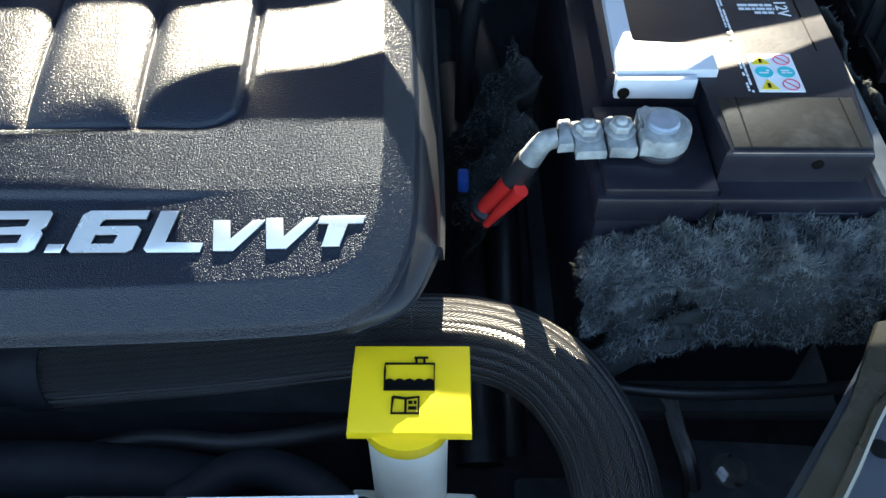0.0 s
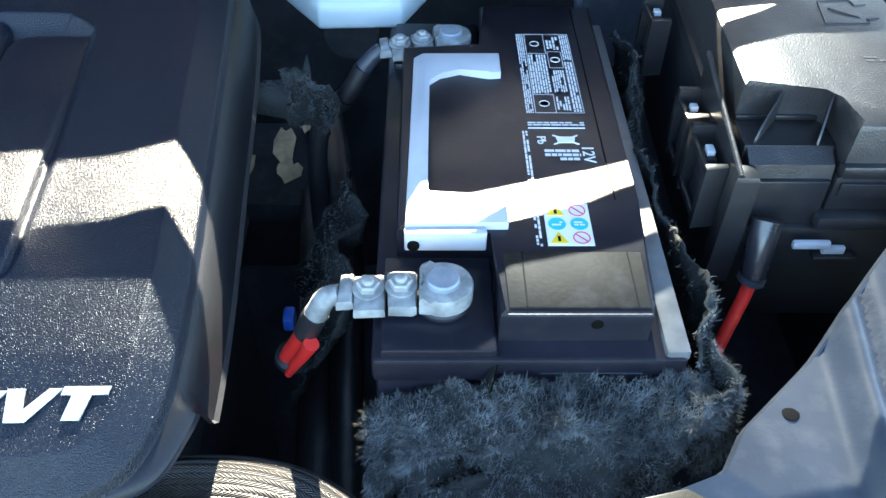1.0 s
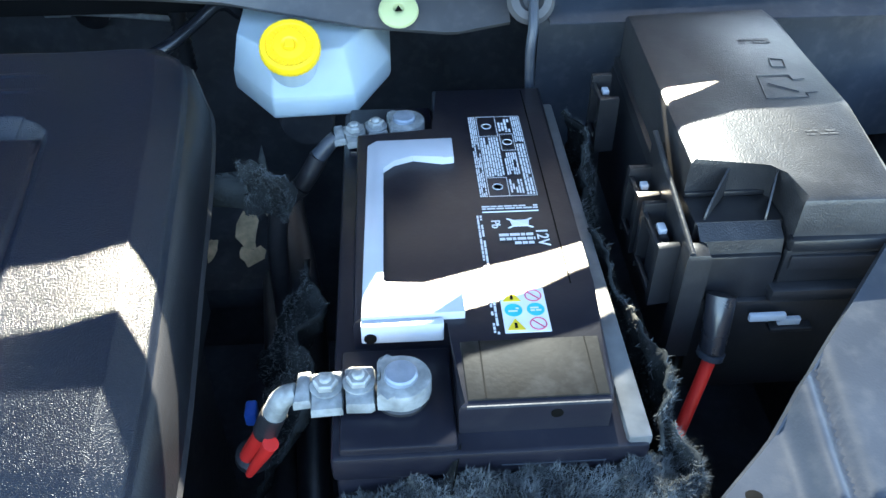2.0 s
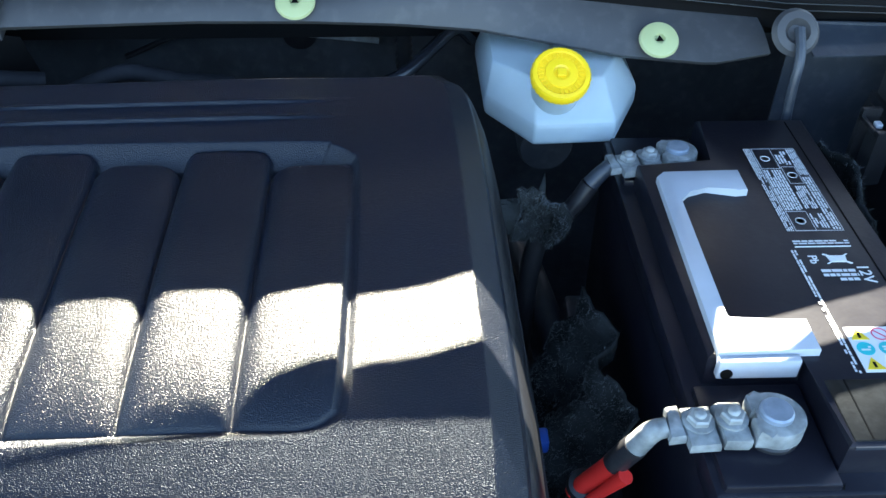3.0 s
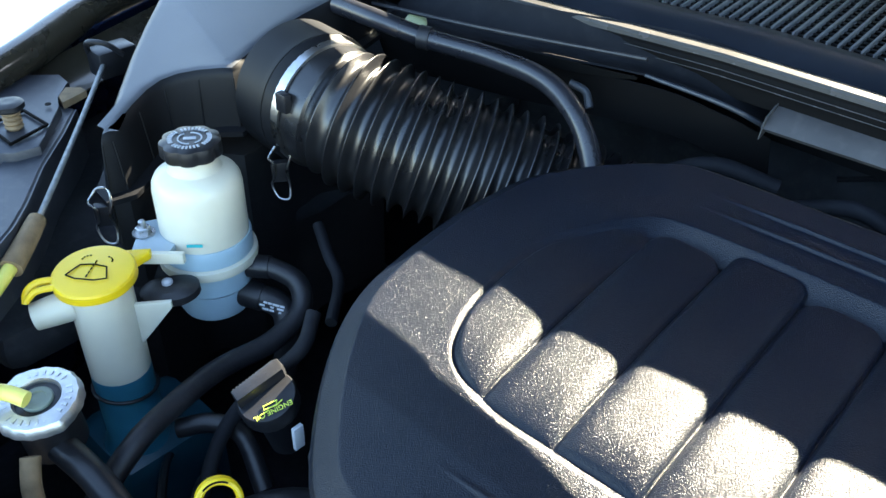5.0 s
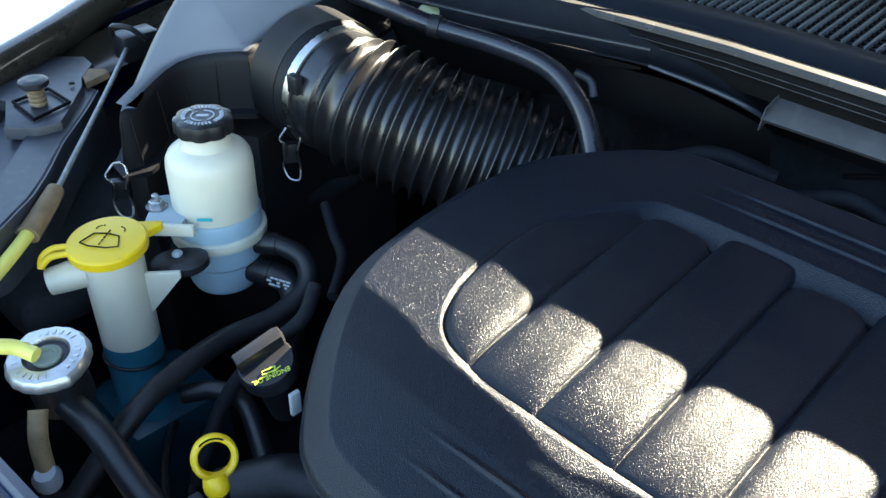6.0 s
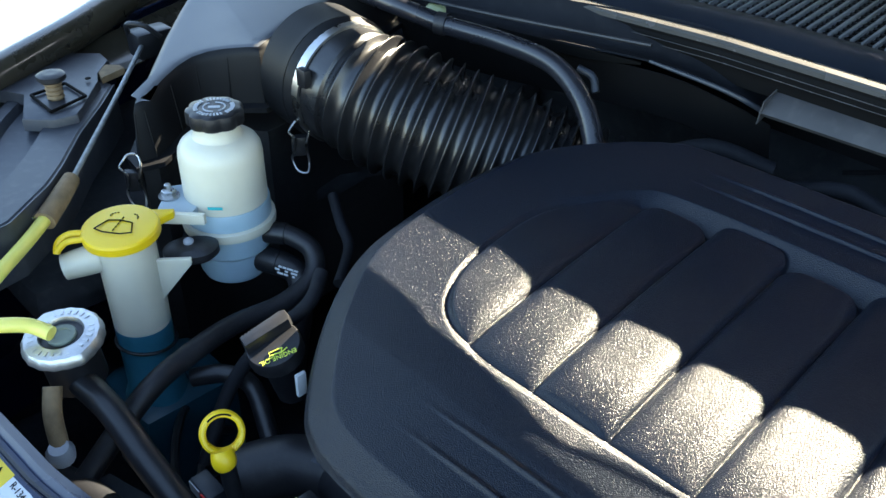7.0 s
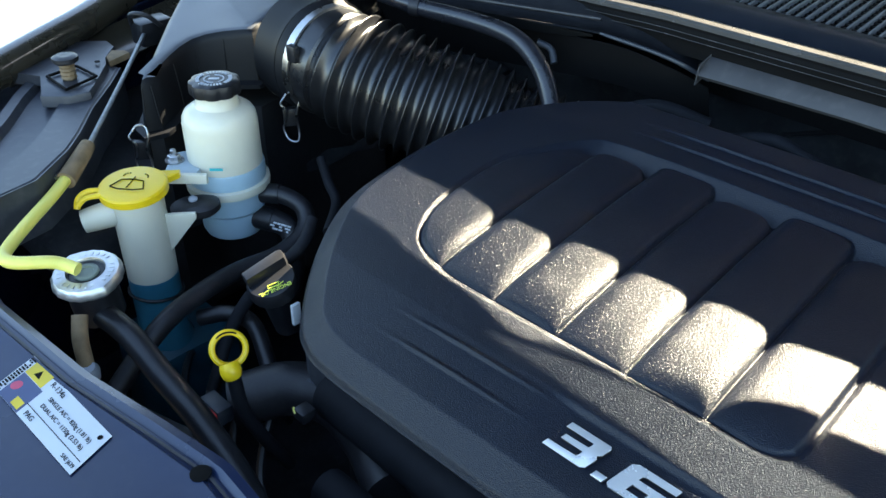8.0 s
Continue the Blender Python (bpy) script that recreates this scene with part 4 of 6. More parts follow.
vv_ = calc("DIVIDE", sep.outputs[1], PITCH)
# a herringbone of strands: neighbouring columns lean to either side
par = calc("PINGPONG", uu, 1.0)
lean = calc("ADD", vv_, par)
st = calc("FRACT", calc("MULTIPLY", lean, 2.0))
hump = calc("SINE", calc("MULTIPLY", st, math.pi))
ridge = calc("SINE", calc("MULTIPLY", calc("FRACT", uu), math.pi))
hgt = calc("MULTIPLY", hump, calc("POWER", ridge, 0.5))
bmp = tr.nodes.new("ShaderNodeBump")
bmp.inputs["Strength"].default_value, bmp.inputs["Distance"].default_value = 1.0, 0.0012
tr.links.new(hgt, bmp.inputs["Height"])
tr.links.new(bmp.outputs[0], bs.inputs["Normal"])
# shade between strands put into the colour: near-black gaps, lighter crests
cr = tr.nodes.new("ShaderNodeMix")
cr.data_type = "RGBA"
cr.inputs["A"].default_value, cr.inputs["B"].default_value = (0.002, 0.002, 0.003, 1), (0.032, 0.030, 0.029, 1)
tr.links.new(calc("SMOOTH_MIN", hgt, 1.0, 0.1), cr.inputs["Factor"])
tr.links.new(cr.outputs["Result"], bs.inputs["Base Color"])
bs.inputs["Roughness"].default_value = 0.32

hose = thing("radiator_hose", (0.05, 0.26, 0.80), "black radiator hose in a braided nylon sleeve", "hose")
HP = [(-.30, .272, .795), (-.22, .270, .800), (-.12, .276, .806), (-.04, .282, .812), (.02, .281, .812), (.058, .266, .806), (.082, .235, .797), (.092, .198, .785), (.090, .165, .765), (.085, .13, .72)]
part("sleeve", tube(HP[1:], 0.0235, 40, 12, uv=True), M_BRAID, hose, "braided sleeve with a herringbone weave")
part("hose", tube([(-.45, .285, .775), (-.34, .275, .790), (-.26, .270, .797), (-.21, .270, .801)], 0.0215, 24, 8), M_PIPE, hose, "plain black rubber hose end")
part("end_band", tube([(-.228, .270, .7995), (-.212, .270, .801)], 0.0245, 28, 3), M_PIPE, hose)

# ---- corner of the fan shroud with its label ----
solo("fan_shroud", box(-0.17, -0.03, 0.085, 0.1752, 0.76, 0.8445, 0.004), M_PIPE, "dull black corner of the fan shroud", "fan shroud")
lb = solo("barcode_label", prism([(-.113, .128), (-.037, .129), (-.0365, .1738), (-.1125, .1725)], 0.8447, 0.8452), M_LABEL, "white label with a black bar code on the fan shroud", "label", smooth=False)
part("bar_code", bars(-.110, -.050, .160, .1715, 1, I4, 0.8454, 0.6), M_INK, lb, smooth=False)

# ---- coolant bottle with square yellow cap ----
cb = thing("coolant_bottle", (-0.016, 0.215, 0.70), "cream coolant bottle neck with square yellow cap", "coolant bottle")
part("neck", lathe([(0.0205, 0.70), (0.0205, 0.832), (0.019, 0.834)], (-0.0165, 0.222, 0), (0, 0, 1), 36), M_CREAM, cb)
part("shoulder", prism([(-.07, .16), (.03, .16), (.034, .205), (.02, .222), (-.05, .225), (-.06, .205)], 0.70, 0.752, None, 0.012), M_CREAM, cb)
sq = lambda h: [(-.0445 - h, .2055 - h), (.0150 + h, .2050 - h), (.0150 + h, .255 + h), (-.0435 - h, .255 + h)]
yc = part("cap", prism(sq(0), 0.838, 0.844, None, 0.0015), M_YELLOW, cb, "square yellow cap with moulded black signs")
part("skirt", lathe([(0.023, 0.829), (0.0235, 0.839)], (-0.0165, 0.222, 0), (0, 0, 1), 36), M_YELLOW, cb)
Z = 0.8446
ln = lambda pts, r=0.0006, **k: tube([(x, y, Z) for x, y in pts], r, 6, 1, smooth=False, **k)
sg = ln([(-.0275, .2395), (-.0275, .2285), (-.003, .2285), (-.003, .2435), (-.0275, .2435), (-.0275, .2395)])
ln([(-.012, .2435), (-.012, .247)], bm=sg)
ln([(-.008, .2435), (-.008, .247)], bm=sg)
ln([(-.013, .247), (-.006, .247)], bm=sg)
wav = [(-.0275 + .0245 * k / 20, .2335 + .0012 * abs(math.sin(k * math.pi / 4))) for k in range(21)]
prism([(-.0275, .2285)] + wav + [(-.003, .2285)], 0.844, Z + 0.0003, None, 0, sg)
part("moulded_sign", sg, M_INK, yc, "black sign of a filled tank", smooth=False)
bk = ln([(-.023, .2245), (-.0235, .2155), (-.0105, .2155), (-.0105, .2245), (-.0168, .2235), (-.023, .2245)], 0.0007)
ln([(-.0168, .2235), (-.0168, .2155)], 0.0006, bm=bk)
bars(-.0155, -.0115, .2168, .223, 2, I4, Z + 0.0002, 1.0, bk)
part("moulded_sign", bk, M_INK, yc, "black sign of an open booklet", smooth=False)

# ---- dark pipes and brackets low in the front ----
def pipe(name, pts, r, m, label, category="hose", group="", seg=14):
    return solo(name, tube(pts, r, seg, 8), m, label, category, group)


pipe("coolant_pipe", [(-.40, .235, .74), (-.25, .230, .755), (-.14, .225, .748), (-.05, .195, .735), (.02, .17, .71)], 0.017, M_PIPE, "black rubber coolant pipe low behind the radiator")
pipe("coolant_pipe", [(-.14, .200, .775), (-.10, .218, .782), (-.06, .205, .775), (-.04, .18, .75), (-.03, .15, .70)], 0.011, M_PIPE, "thin black rubber pipe beside the coolant bottle")
pipe("wire_loom", [(-.24, .25, .72), (-.18, .26, .735), (-.12, .255, .74), (-.06, .27, .73), (.0, .30, .70)], 0.006, M_BLACKMATT, "black taped wiring loom under the hose", "wire")
pipe("wire_loom", [(-.30, .20, .74), (-.2, .19, .77), (-.12, .17, .76), (-.05, .14, .74)], 0.009, M_PIPE, "black corrugated wiring loom near the radiator", "wire")
lb = thing("bar_label", (-.08, .17, .84), "white label with black bars on a black bracket", "label")
part("plate", box(-.12, -.034, .150, .172, .81, .834, 0.003), M_BLACK, lb)
part("label", box(-.115, -.039, .156, .1735, .8342, .8350), M_LABEL, lb, smooth=False)
bb = bmesh.new()
for k in range(34):
    x = -.113 + k * .0021
    prism([(x, .158), (x + rnd.choice((.0006, .0012)), .158), (x + .0009, .172), (x, .172)], 0.8350, 0.8353, None, 0, bb)
part("print", bb, M_INK, lb, smooth=False)
br = thing("lamp_bracket", (0.215, 0.27, 0.66), "dark steel bracket with a bolt behind the headlamp panel", "bracket")
part("plate", prism([(.16, .24), (.26, .25), (.262, .285), (.17, .29)], 0.675, 0.680, None, 0.001), M_DARK, br)
part("washer", lathe([(0.012, 0), (0.012, 0.002)], (.192, .266, .680), seg=24), M_STEEL, br)
part("bolt", hexnut((.192, .266, .682), 0.0075, 0.006), M_STEEL, br)
part("arm", tube([(.155, .315, .70), (.160, .29, .69), (.166, .26, .68), (.168, .23, .64)], 0.0065, 10, 6), M_BLACK, br, "black plug with a grey tip")
solo("battery_tray", box(0.07, 0.27, 0.30, 0.67, 0.685, 0.700, 0.004), M_DARK, "black steel tray under the battery", "tray")
pipe("tray_rail", [(.085, .290, .752), (.16, .282, .752), (.26, .288, .752), (.32, .30, .755)], 0.004, M_BLACK, "thin black rail in front of the battery", "rail")
sh = thing("front_crossmember", (0.2, 0.2, 0.6), "dark painted crossmember in front of the battery", "crossmember")
part("beam", box(0.05, 0.60, 0.10, 0.285, 0.55, 0.64, 0.01), M_DARK, sh)

# dry leaves and torn bits fallen beside the engine
def scrap(name, place, size, turn, label, seed):
    r = random.Random(seed)
    pts = []
    for k in range(14):
        a = 2 * math.pi * k / 14
        q = r.uniform(0.55, 1.15)
        pts.append((math.cos(a) * size[0] * q, math.sin(a) * size[1] * q))
    m = Matrix.Translation(place) @ Matrix.Rotation(radians(turn), 4, "Z") @ Matrix.Rotation(radians(25), 4, "X")
    b = prism(pts, 0, 0.0012, m)
    return solo(name, b, M_LEAF, label, "leaf litter")


scrap("dry_leaf", (-0.038, 0.766, 0.668), (0.013, 0.036), 8, "long torn tan leaf fallen between engine and battery", 1)
scrap("dry_leaf", (-0.030, 0.735, 0.664), (0.014, 0.016), 40, "curled tan leaf piece beside the battery", 2)
scrap("dry_leaf", (-0.018, 0.793, 0.686), (0.009, 0.011), 10, "small tan leaf scrap behind the battery felt", 3)
scrap("dry_leaf", (-0.072, 0.745, 0.668), (0.007, 0.018), -10, "thin tan leaf scrap against the engine", 4)
# ledge added to carry the fallen leaves
solo("leaf_ledge", box(-0.115, 0.012, 0.69, 0.83, 0.635, 0.662, 0.006), M_DARK, "dark ledge added under the leaves beside the engine", "mount")
solo("blue_clip", box(0.012, 0.020, 0.430, 0.444, 0.775, 0.787, 0.002), M_BLUECLIP, "small blue plastic clip low beside the engine", "clip")
pipe("heater_pipe", [(0.03, .30, .62), (0.028, .42, .66), (0.022, .52, .68), (0.01, .66, .70)], 0.018, M_RUBBER, "black rubber heater pipe deep beside the engine")
pipe("heater_pipe", [(0.055, .32, .60), (0.05, .45, .70), (0.045, .56, .74), (0.02, .70, .76)], 0.013, M_RUBBER, "thin black heater pipe deep beside the battery")
kn = thing("round_knob", (0.030, 0.372, 0.80), "small dark round plug below the battery cable", "plug")
part("disc", lathe([(0.009, 0), (0.011, 0.002), (0.010, 0.006), (0.006, 0.007)], (0.030, 0.372, 0.82), (0, -.3, 1), 20), M_BLACK, kn)

# ---- cowl, seal and windscreen ----
# front edge of the lip (x to y and z), and its back edge under the ledge
LIP_Y = ((-.394, .710), (-.242, .716), (-.149, .716), (-.08, .721), (-.015, .718), (.10, .695), (.17, .686), (.215, .688))
LIP_Z = ((-.394, .957), (-.242, .958), (-.149, .957), (-.08, .952), (-.015, .948), (.10, .935), (.17, .932), (.215, .939))
LIP_BACK = ((-.394, .971), (0, .972), (.05, .968), (.147, .957), (.215, .950))
cowl = thing("cowl_lip", (-0.10, 0.72, 0.95), "grey metal cowl lip held by pale green plugs", "cowl")


def lip(u, v):
    x = -.394 + .609 * u
    y, z, zb = lerp_table(x, LIP_Y), lerp_table(x, LIP_Z), lerp_table(x, LIP_BACK)
    if v < 0.15:
        return (x, y + 0.004 * (0.15 - v) / 0.15, z - 0.004 * (0.15 - v) / 0.15)
    w = (v - 0.15) / 0.85
    return (x, y + (0.731 - y) * w, z + (zb - z) * w + 0.002 * math.sin(w * 3.14))


part("lip", sheet(lip, steps(60), steps(21), 0.0012), M_COWL, cowl)
part("bent_tab", sheet(lambda u, v: (-.394 + .002 * v, .732 - .022 * u, .952 + .022 * v - .006 * u), steps(4), steps(6), 0.001), M_COWL, cowl)
for x, y, z in ((-.161, .7250, .9685), (.127, .6990, .9455)):
    pl_ = thing("push_pin", (x, y, z), "pale green nylon plug in the cowl lip", "push pin", "push pins")
    prof = [(0.0155, 0), (0.0160, 0.001), (0.0150, 0.003), (0.0085, 0.0046), (0.0045, 0.004), (0.0035, 0.0015), (0.001, 0.001)]
    part("head", lathe(prof, (x, y, z), (0, -0.56, 0.83), 36), M_CLIP, pl_)
    # black triangle painted for the shade in the plug's socket
    part("socket", prism([(-.003, -.002), (.003, -.002), (0, .003)], 0.0032, 0.0037, frame_at((x, y, z), (1, 0, 0), (0, 0.83, 0.56)), 0), M_INK, pl_, smooth=False)

SEAL_Z = ((-1.0, .978), (-.66, .993), (-.45, 1.003), (0, 1.005), (.06, 1.001), (.11, .993), (.235, .979), (.5, .968))


def cowl_profile(name, prof, m, label, x0=-1.05, x1=0.62, n=70, dy=0.0, thick=0.0):
    """A long moulding that follows the seal: prof gives (y, z) offsets from it."""
    def f(u, v):
        k = v * (len(prof) - 1)
        i = min(int(k), len(prof) - 2)
        a, c = prof[i], prof[i + 1]
        x = x0 + (x1 - x0) * u
        z = lerp_table(x, SEAL_Z)
        return (x, 0.727 + dy + a[0] + (c[0] - a[0]) * (k - i), z + a[1] + (c[1] - a[1]) * (k - i))
    return part(name, sheet(f, steps(n), steps(len(prof) * 2 - 1), thick), m, tray, label)


tray = thing("cowl_tray", (-0.2, 0.75, 0.98), "black plastic cowl tray with hood seal and vent grille", "cowl tray")
cowl_profile("ledge", [(0.022, -.045), (0.006, -.040), (0.002, -.026), (0.001, -.024), (-.002, -.020), (-.003, -.012), (-.002, -.010), (-.003, -.004)], M_COWLSHADE, "dull black stepped ledge")
for dz_, dy_ in ((-.0145, -.0036), (-.0205, -.0026)):
    cowl_profile("ridge", [(dy_, dz_), (dy_ - .0012, dz_ + .0004), (dy_, dz_ + .0008)], M_SEAL, "thin moulded ridge")
cowl_profile("hood_seal", [(-.005, -.006), (-.0058, -.002), (-.003, .0003), (.010, .0006), (.014, -.002), (.015, -.006)], M_SEAL, "rubber hood seal catching the sun")
cowl_profile("gutter", [(.015, -.006), (.020, -.012), (.030, -.012), (.042, -.004), (.055, .002), (.075, .002), (.085, -.004), (.088, -.016)], M_GUTTER, "smooth dark blue rounded gutter moulding")
part("back_wall", box(-1.05, 0.62, 0.806, 0.814, 0.90, 0.985), M_COWLSHADE, tray)
# vent grille: bars both ways over a floor painted near-black for the shade below
GY0, GY1 = 0.821, 0.945
gz = lambda x, y: lerp_table(x, SEAL_Z) - 0.004 + (y - GY0) * 0.10
part("grille_shade_floor", sheet(lambda u, v: (-0.62 + 1.2 * u, GY0 + (GY1 - GY0) * v, gz(-0.62 + 1.2 * u, GY0 + (GY1 - GY0) * v) - 0.012), steps(20), steps(3), 0.001), M_INK, tray)
for k in range(14):
    y = GY0 + k * 0.0092
    part("grille_bar", sheet(lambda u, v: (-0.62 + 1.2 * u, y + 0.0016 * v, gz(-0.62 + 1.2 * u, y) - 0.003), steps(24), steps(2), 0.0016), M_RUBBER, tray, smooth=False)
bar_me = None
for k in range(115):
    x = -0.615 + k * 0.0104
    if bar_me is None:
        slat_bm = box(0, 0.0020, GY0, GY1, -0.005, 0.0012)
        for vert in slat_bm.verts:
            vert.co.z += (vert.co.y - GY0) * 0.10
        ob = part("grille_slat", slat_bm, M_SLAT, tray, smooth=False, local=True)
        bar_me = ob.data
    else:
        ob = new("grille_slat", bar_me)
        ob.parent = tray
    ob.matrix_basis = world_of(tray).inverted() @ Matrix.Translation((x, 0, gz(x, GY0)))

# rubber flap on the wing side of the cowl
flap = thing("cowl_flap", (-0.5, 0.69, 0.97), "black rubber flap with two long slots at the cowl end", "rubber flap")
FLP = ((-.80, .650, .962), (-.66, .660, .972), (-.498, .692, .980), (-.43, .712, .968), (-.394, .742, .946))
fl = [Vector(p) for p in FLP]
fpath = spline(fl, 10)
part("flap", sheet(lambda u, v: fpath[int(round(u * (len(fpath) - 1)))] + Vector((0, 0.05 * v + 0.004, -0.004 + 0.026 * v - 0.012 * math.sin(v * 3.1))), steps(len(fpath)), steps(8), 0.002), M_PIPE, flap)
part("edge", tube([p + Vector((0, -0.001, -0.003)) for p in fl[2:]], lambda u: 0.0018 + 0.001 * u, 8, 8), M_PANEL, flap, "pale lower edge")
part("edge", tube([p + Vector((0, -0.002, 0.012)) for p in fl[:3]], 0.0022, 8, 8), M_RUBBER, flap)
# slot shade painted as a black sheet on the flap
part("slot", sheet(lambda u, v: (-.655 + .155 * u, .655 + .026 * u, .974 + .004 * u - 0.010 * v * math.sin(u * 2.6 + .3)), steps(14), steps(3), 0.001), M_INK, flap, "black sheet for the shade in a long slot")
part("lower_skirt", sheet(lambda u, v: fpath[int(round(u * (len(fpath) - 1)))] + Vector((0, 0.02 * v, -0.012 - 0.05 * v)), steps(len(fpath)), steps(4), 0.001), M_COWLSHADE, flap)

# cable grommet at the cowl end
gr = thing("cable_grommet", (0.228, 0.684, 0.955), "dull rubber grommet with a cable passing down", "grommet")
part("ring", lathe([(0.017, 0), (0.019, 0.003), (0.016, 0.007), (0.010, 0.008), (0.006, 0.003)], (0.230, 0.690, 0.955), (0, -0.8, 0.6), 28), M_COWL, gr)
part("cable", tube([(.231, .684, .962), (.230, .668, .945), (.228, .662, .92), (.232, .66, .86)], 0.0040, 10, 6), M_PANEL, gr, "grey ribbed cable sleeve")
wall = thing("strut_tower", (0.33, 0.72, 0.85), "blue-grey painted strut tower panel behind the fuse box", "body panel")
part("panel", sheet(lambda u, v: (0.245 + 0.35 * u, 0.725 - 0.01 * math.sin(u * 3), 0.80 + 0.15 * v), steps(12), steps(6), 0.002), M_PANEL, wall)
part("flange", sheet(lambda u, v: (0.245 + 0.35 * u, 0.722 - 0.045 * v, 0.948 - 0.006 * v), steps(12), steps(4), 0.0015), M_PANEL, wall)

# unseen sun masks and tinted glass standing for the windscreen, then the raised hood
M_GLASS = bpy.data.materials.new("sun_dimming_glass")
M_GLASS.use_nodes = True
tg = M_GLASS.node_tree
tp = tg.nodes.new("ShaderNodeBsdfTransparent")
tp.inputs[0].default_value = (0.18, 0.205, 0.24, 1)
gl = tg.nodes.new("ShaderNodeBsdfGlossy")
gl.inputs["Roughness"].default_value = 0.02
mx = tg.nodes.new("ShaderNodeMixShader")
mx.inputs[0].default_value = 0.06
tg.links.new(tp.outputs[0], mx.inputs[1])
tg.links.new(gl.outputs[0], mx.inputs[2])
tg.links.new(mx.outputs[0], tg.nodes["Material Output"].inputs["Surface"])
ws = thing("windscreen", (0, 0.96, 1.08), "unseen tinted glass and black strips added to shape the sunlight", "windscreen")
# unseen masks that cut the sun patches, base, slot and bar above: (x, z) of their edges
MASK_BASE_TOP = ((-1.0, 1.268), (-.782, 1.268), (-.772, 1.200), (-.74, 1.205), (-.70, 1.208), (-.665, 1.226), (-.64, 1.246), (-.615, 1.262), (-.60, 1.262), (-.55, 1.2405), (-.485, 1.2400), (-.44, 1.2397), (-.39, 1.2442), (-.33, 1.2435), (-.27, 1.2405), (-.20, 1.2390), (-.13, 1.2385), (-.09, 1.2345), (-.05, 1.2360), (-.01, 1.2325), (.097, 1.2290), (.099, 1.2545), (.1115, 1.2545), (.1135, 1.2280), (.13, 1.2275), (.151, 1.2246), (.186, 1.2178), (.222, 1.2113), (.27, 1.2005), (.312, 1.1914), (.336, 1.1880), (.359, 1.1853), (.45, 1.17), (.95, 1.15))
MASK_BASE_LOW = ((-1.0, 1.120), (-.66, 1.1358), (-.45, 1.1455), (0.03, 1.1468), (0.07, 1.09), (0.95, 1.085))
MASK_BAR_LOW = ((-1.0, 1.268), (-.70, 1.260), (-.65, 1.260), (-.62, 1.267), (-.485, 1.2710), (-.45, 1.2712), (-.425, 1.2725), (-.41, 1.2750), (-.37, 1.2762), (-.33, 1.2775), (-.30, 1.2800), (-.28, 1.2825), (-.25, 1.2790), (-.20, 1.2745), (-.165, 1.2715), (-.144, 1.2680), (-.12, 1.2625), (-.083, 1.2568), (-.046, 1.2580), (-.011, 1.2552), (.10, 1.2535), (.152, 1.2530), (.160, 1.2420), (.178, 1.2384), (.212, 1.2322), (.235, 1.2235), (.27, 1.2140), (.313, 1.2019), (.333, 1.1961), (.355, 1.1870), (.362, 1.1855), (.45, 1.1702), (.95, 1.1502))
MASK_BAR_TOP = ((-1.0, 1.30), (-.33, 1.300), (-.305, 1.286), (-.285, 1.2836), (-.28, 1.2833), (-.25, 1.2800), (-.20, 1.2755), (-.165, 1.2730), (-.144, 1.2718), (-.082, 1.2705), (-.046, 1.2740), (-.011, 1.2762), (.03, 1.284), (.14, 1.276), (.169, 1.2610), (.192, 1.2575), (.208, 1.2548), (.235, 1.2501), (.26, 1.2430), (.285, 1.2320), (.313, 1.2193), (.332, 1.2148), (.353, 1.2090), (.373, 1.2081), (.392, 1.2080), (.45, 1.203), (.95, 1.19))
for x in (-1.35, 0.95):
    part("pillar", tube([(x, 0.96, 0.60), (x, 0.96, 1.20), (x, 1.86, 1.90)], 0.03, 10, 1, smooth=False), M_PAINT, ws)
part("sun_mask_base", sheet(lambda u, v: (-1.35 + 2.3 * u, 0.96, lerp_table(-1.35 + 2.3 * u, MASK_BASE_LOW) * (1 - v) + lerp_table(-1.35 + 2.3 * u, MASK_BASE_TOP) * v), steps(140), steps(3), 0.003), M_BLACK, ws, smooth=False)
part("sun_mask_base", sheet(lambda u, v: (-1.35 + 2.3 * u, 0.958, lerp_table(-1.35 + 2.3 * u, ((-1.35, 0.985), (-.25, 0.985), (-.236, 1.088), (.95, 1.088))) * (1 - v) + (lerp_table(-1.35 + 2.3 * u, SEAL_Z) + 0.1335) * v), steps(140), steps(3), 0.003), M_BLACK, ws, smooth=False)
part("sun_mask_bar", sheet(lambda u, v: (-1.35 + 2.3 * u, 0.96, lerp_table(-1.35 + 2.3 * u, MASK_BAR_LOW) * (1 - v) + lerp_table(-1.35 + 2.3 * u, MASK_BAR_TOP) * v), steps(140), steps(3), 0.003), M_BLACK, ws, smooth=False)
# upper mask, added to shade the front of the engine cover
MASK_TOP_LOW = ((-1.35, 1.285), (-.33, 1.285), (-.26, 1.2855), (-.165, 1.2875), (-.115, 1.290), (-.095, 1.306), (-.06, 1.310), (-.02, 1.310), (0.0, 1.33))
part("sun_mask_top", sheet(lambda u, v: (-1.35 + 1.35 * u, 0.957, lerp_table(-1.35 + 1.35 * u, MASK_TOP_LOW) * (1 - v) + 1.44 * v - 0.10 * v * max(0.0, u - 0.80) / 0.20), steps(160), steps(3), 0.003), M_BLACK, ws, smooth=False)
# tinted sheet set where it dims the sun above the bar
part("sun_dimmer", sheet(lambda u, v: (-1.35 + 2.3 * u, 0.963 + 0.85 * v, lerp_table(-1.35 + 2.3 * u, MASK_BAR_TOP) * (1 - v) + 1.90 * v - 0.002), steps(30), steps(2)), M_GLASS, ws, smooth=False)
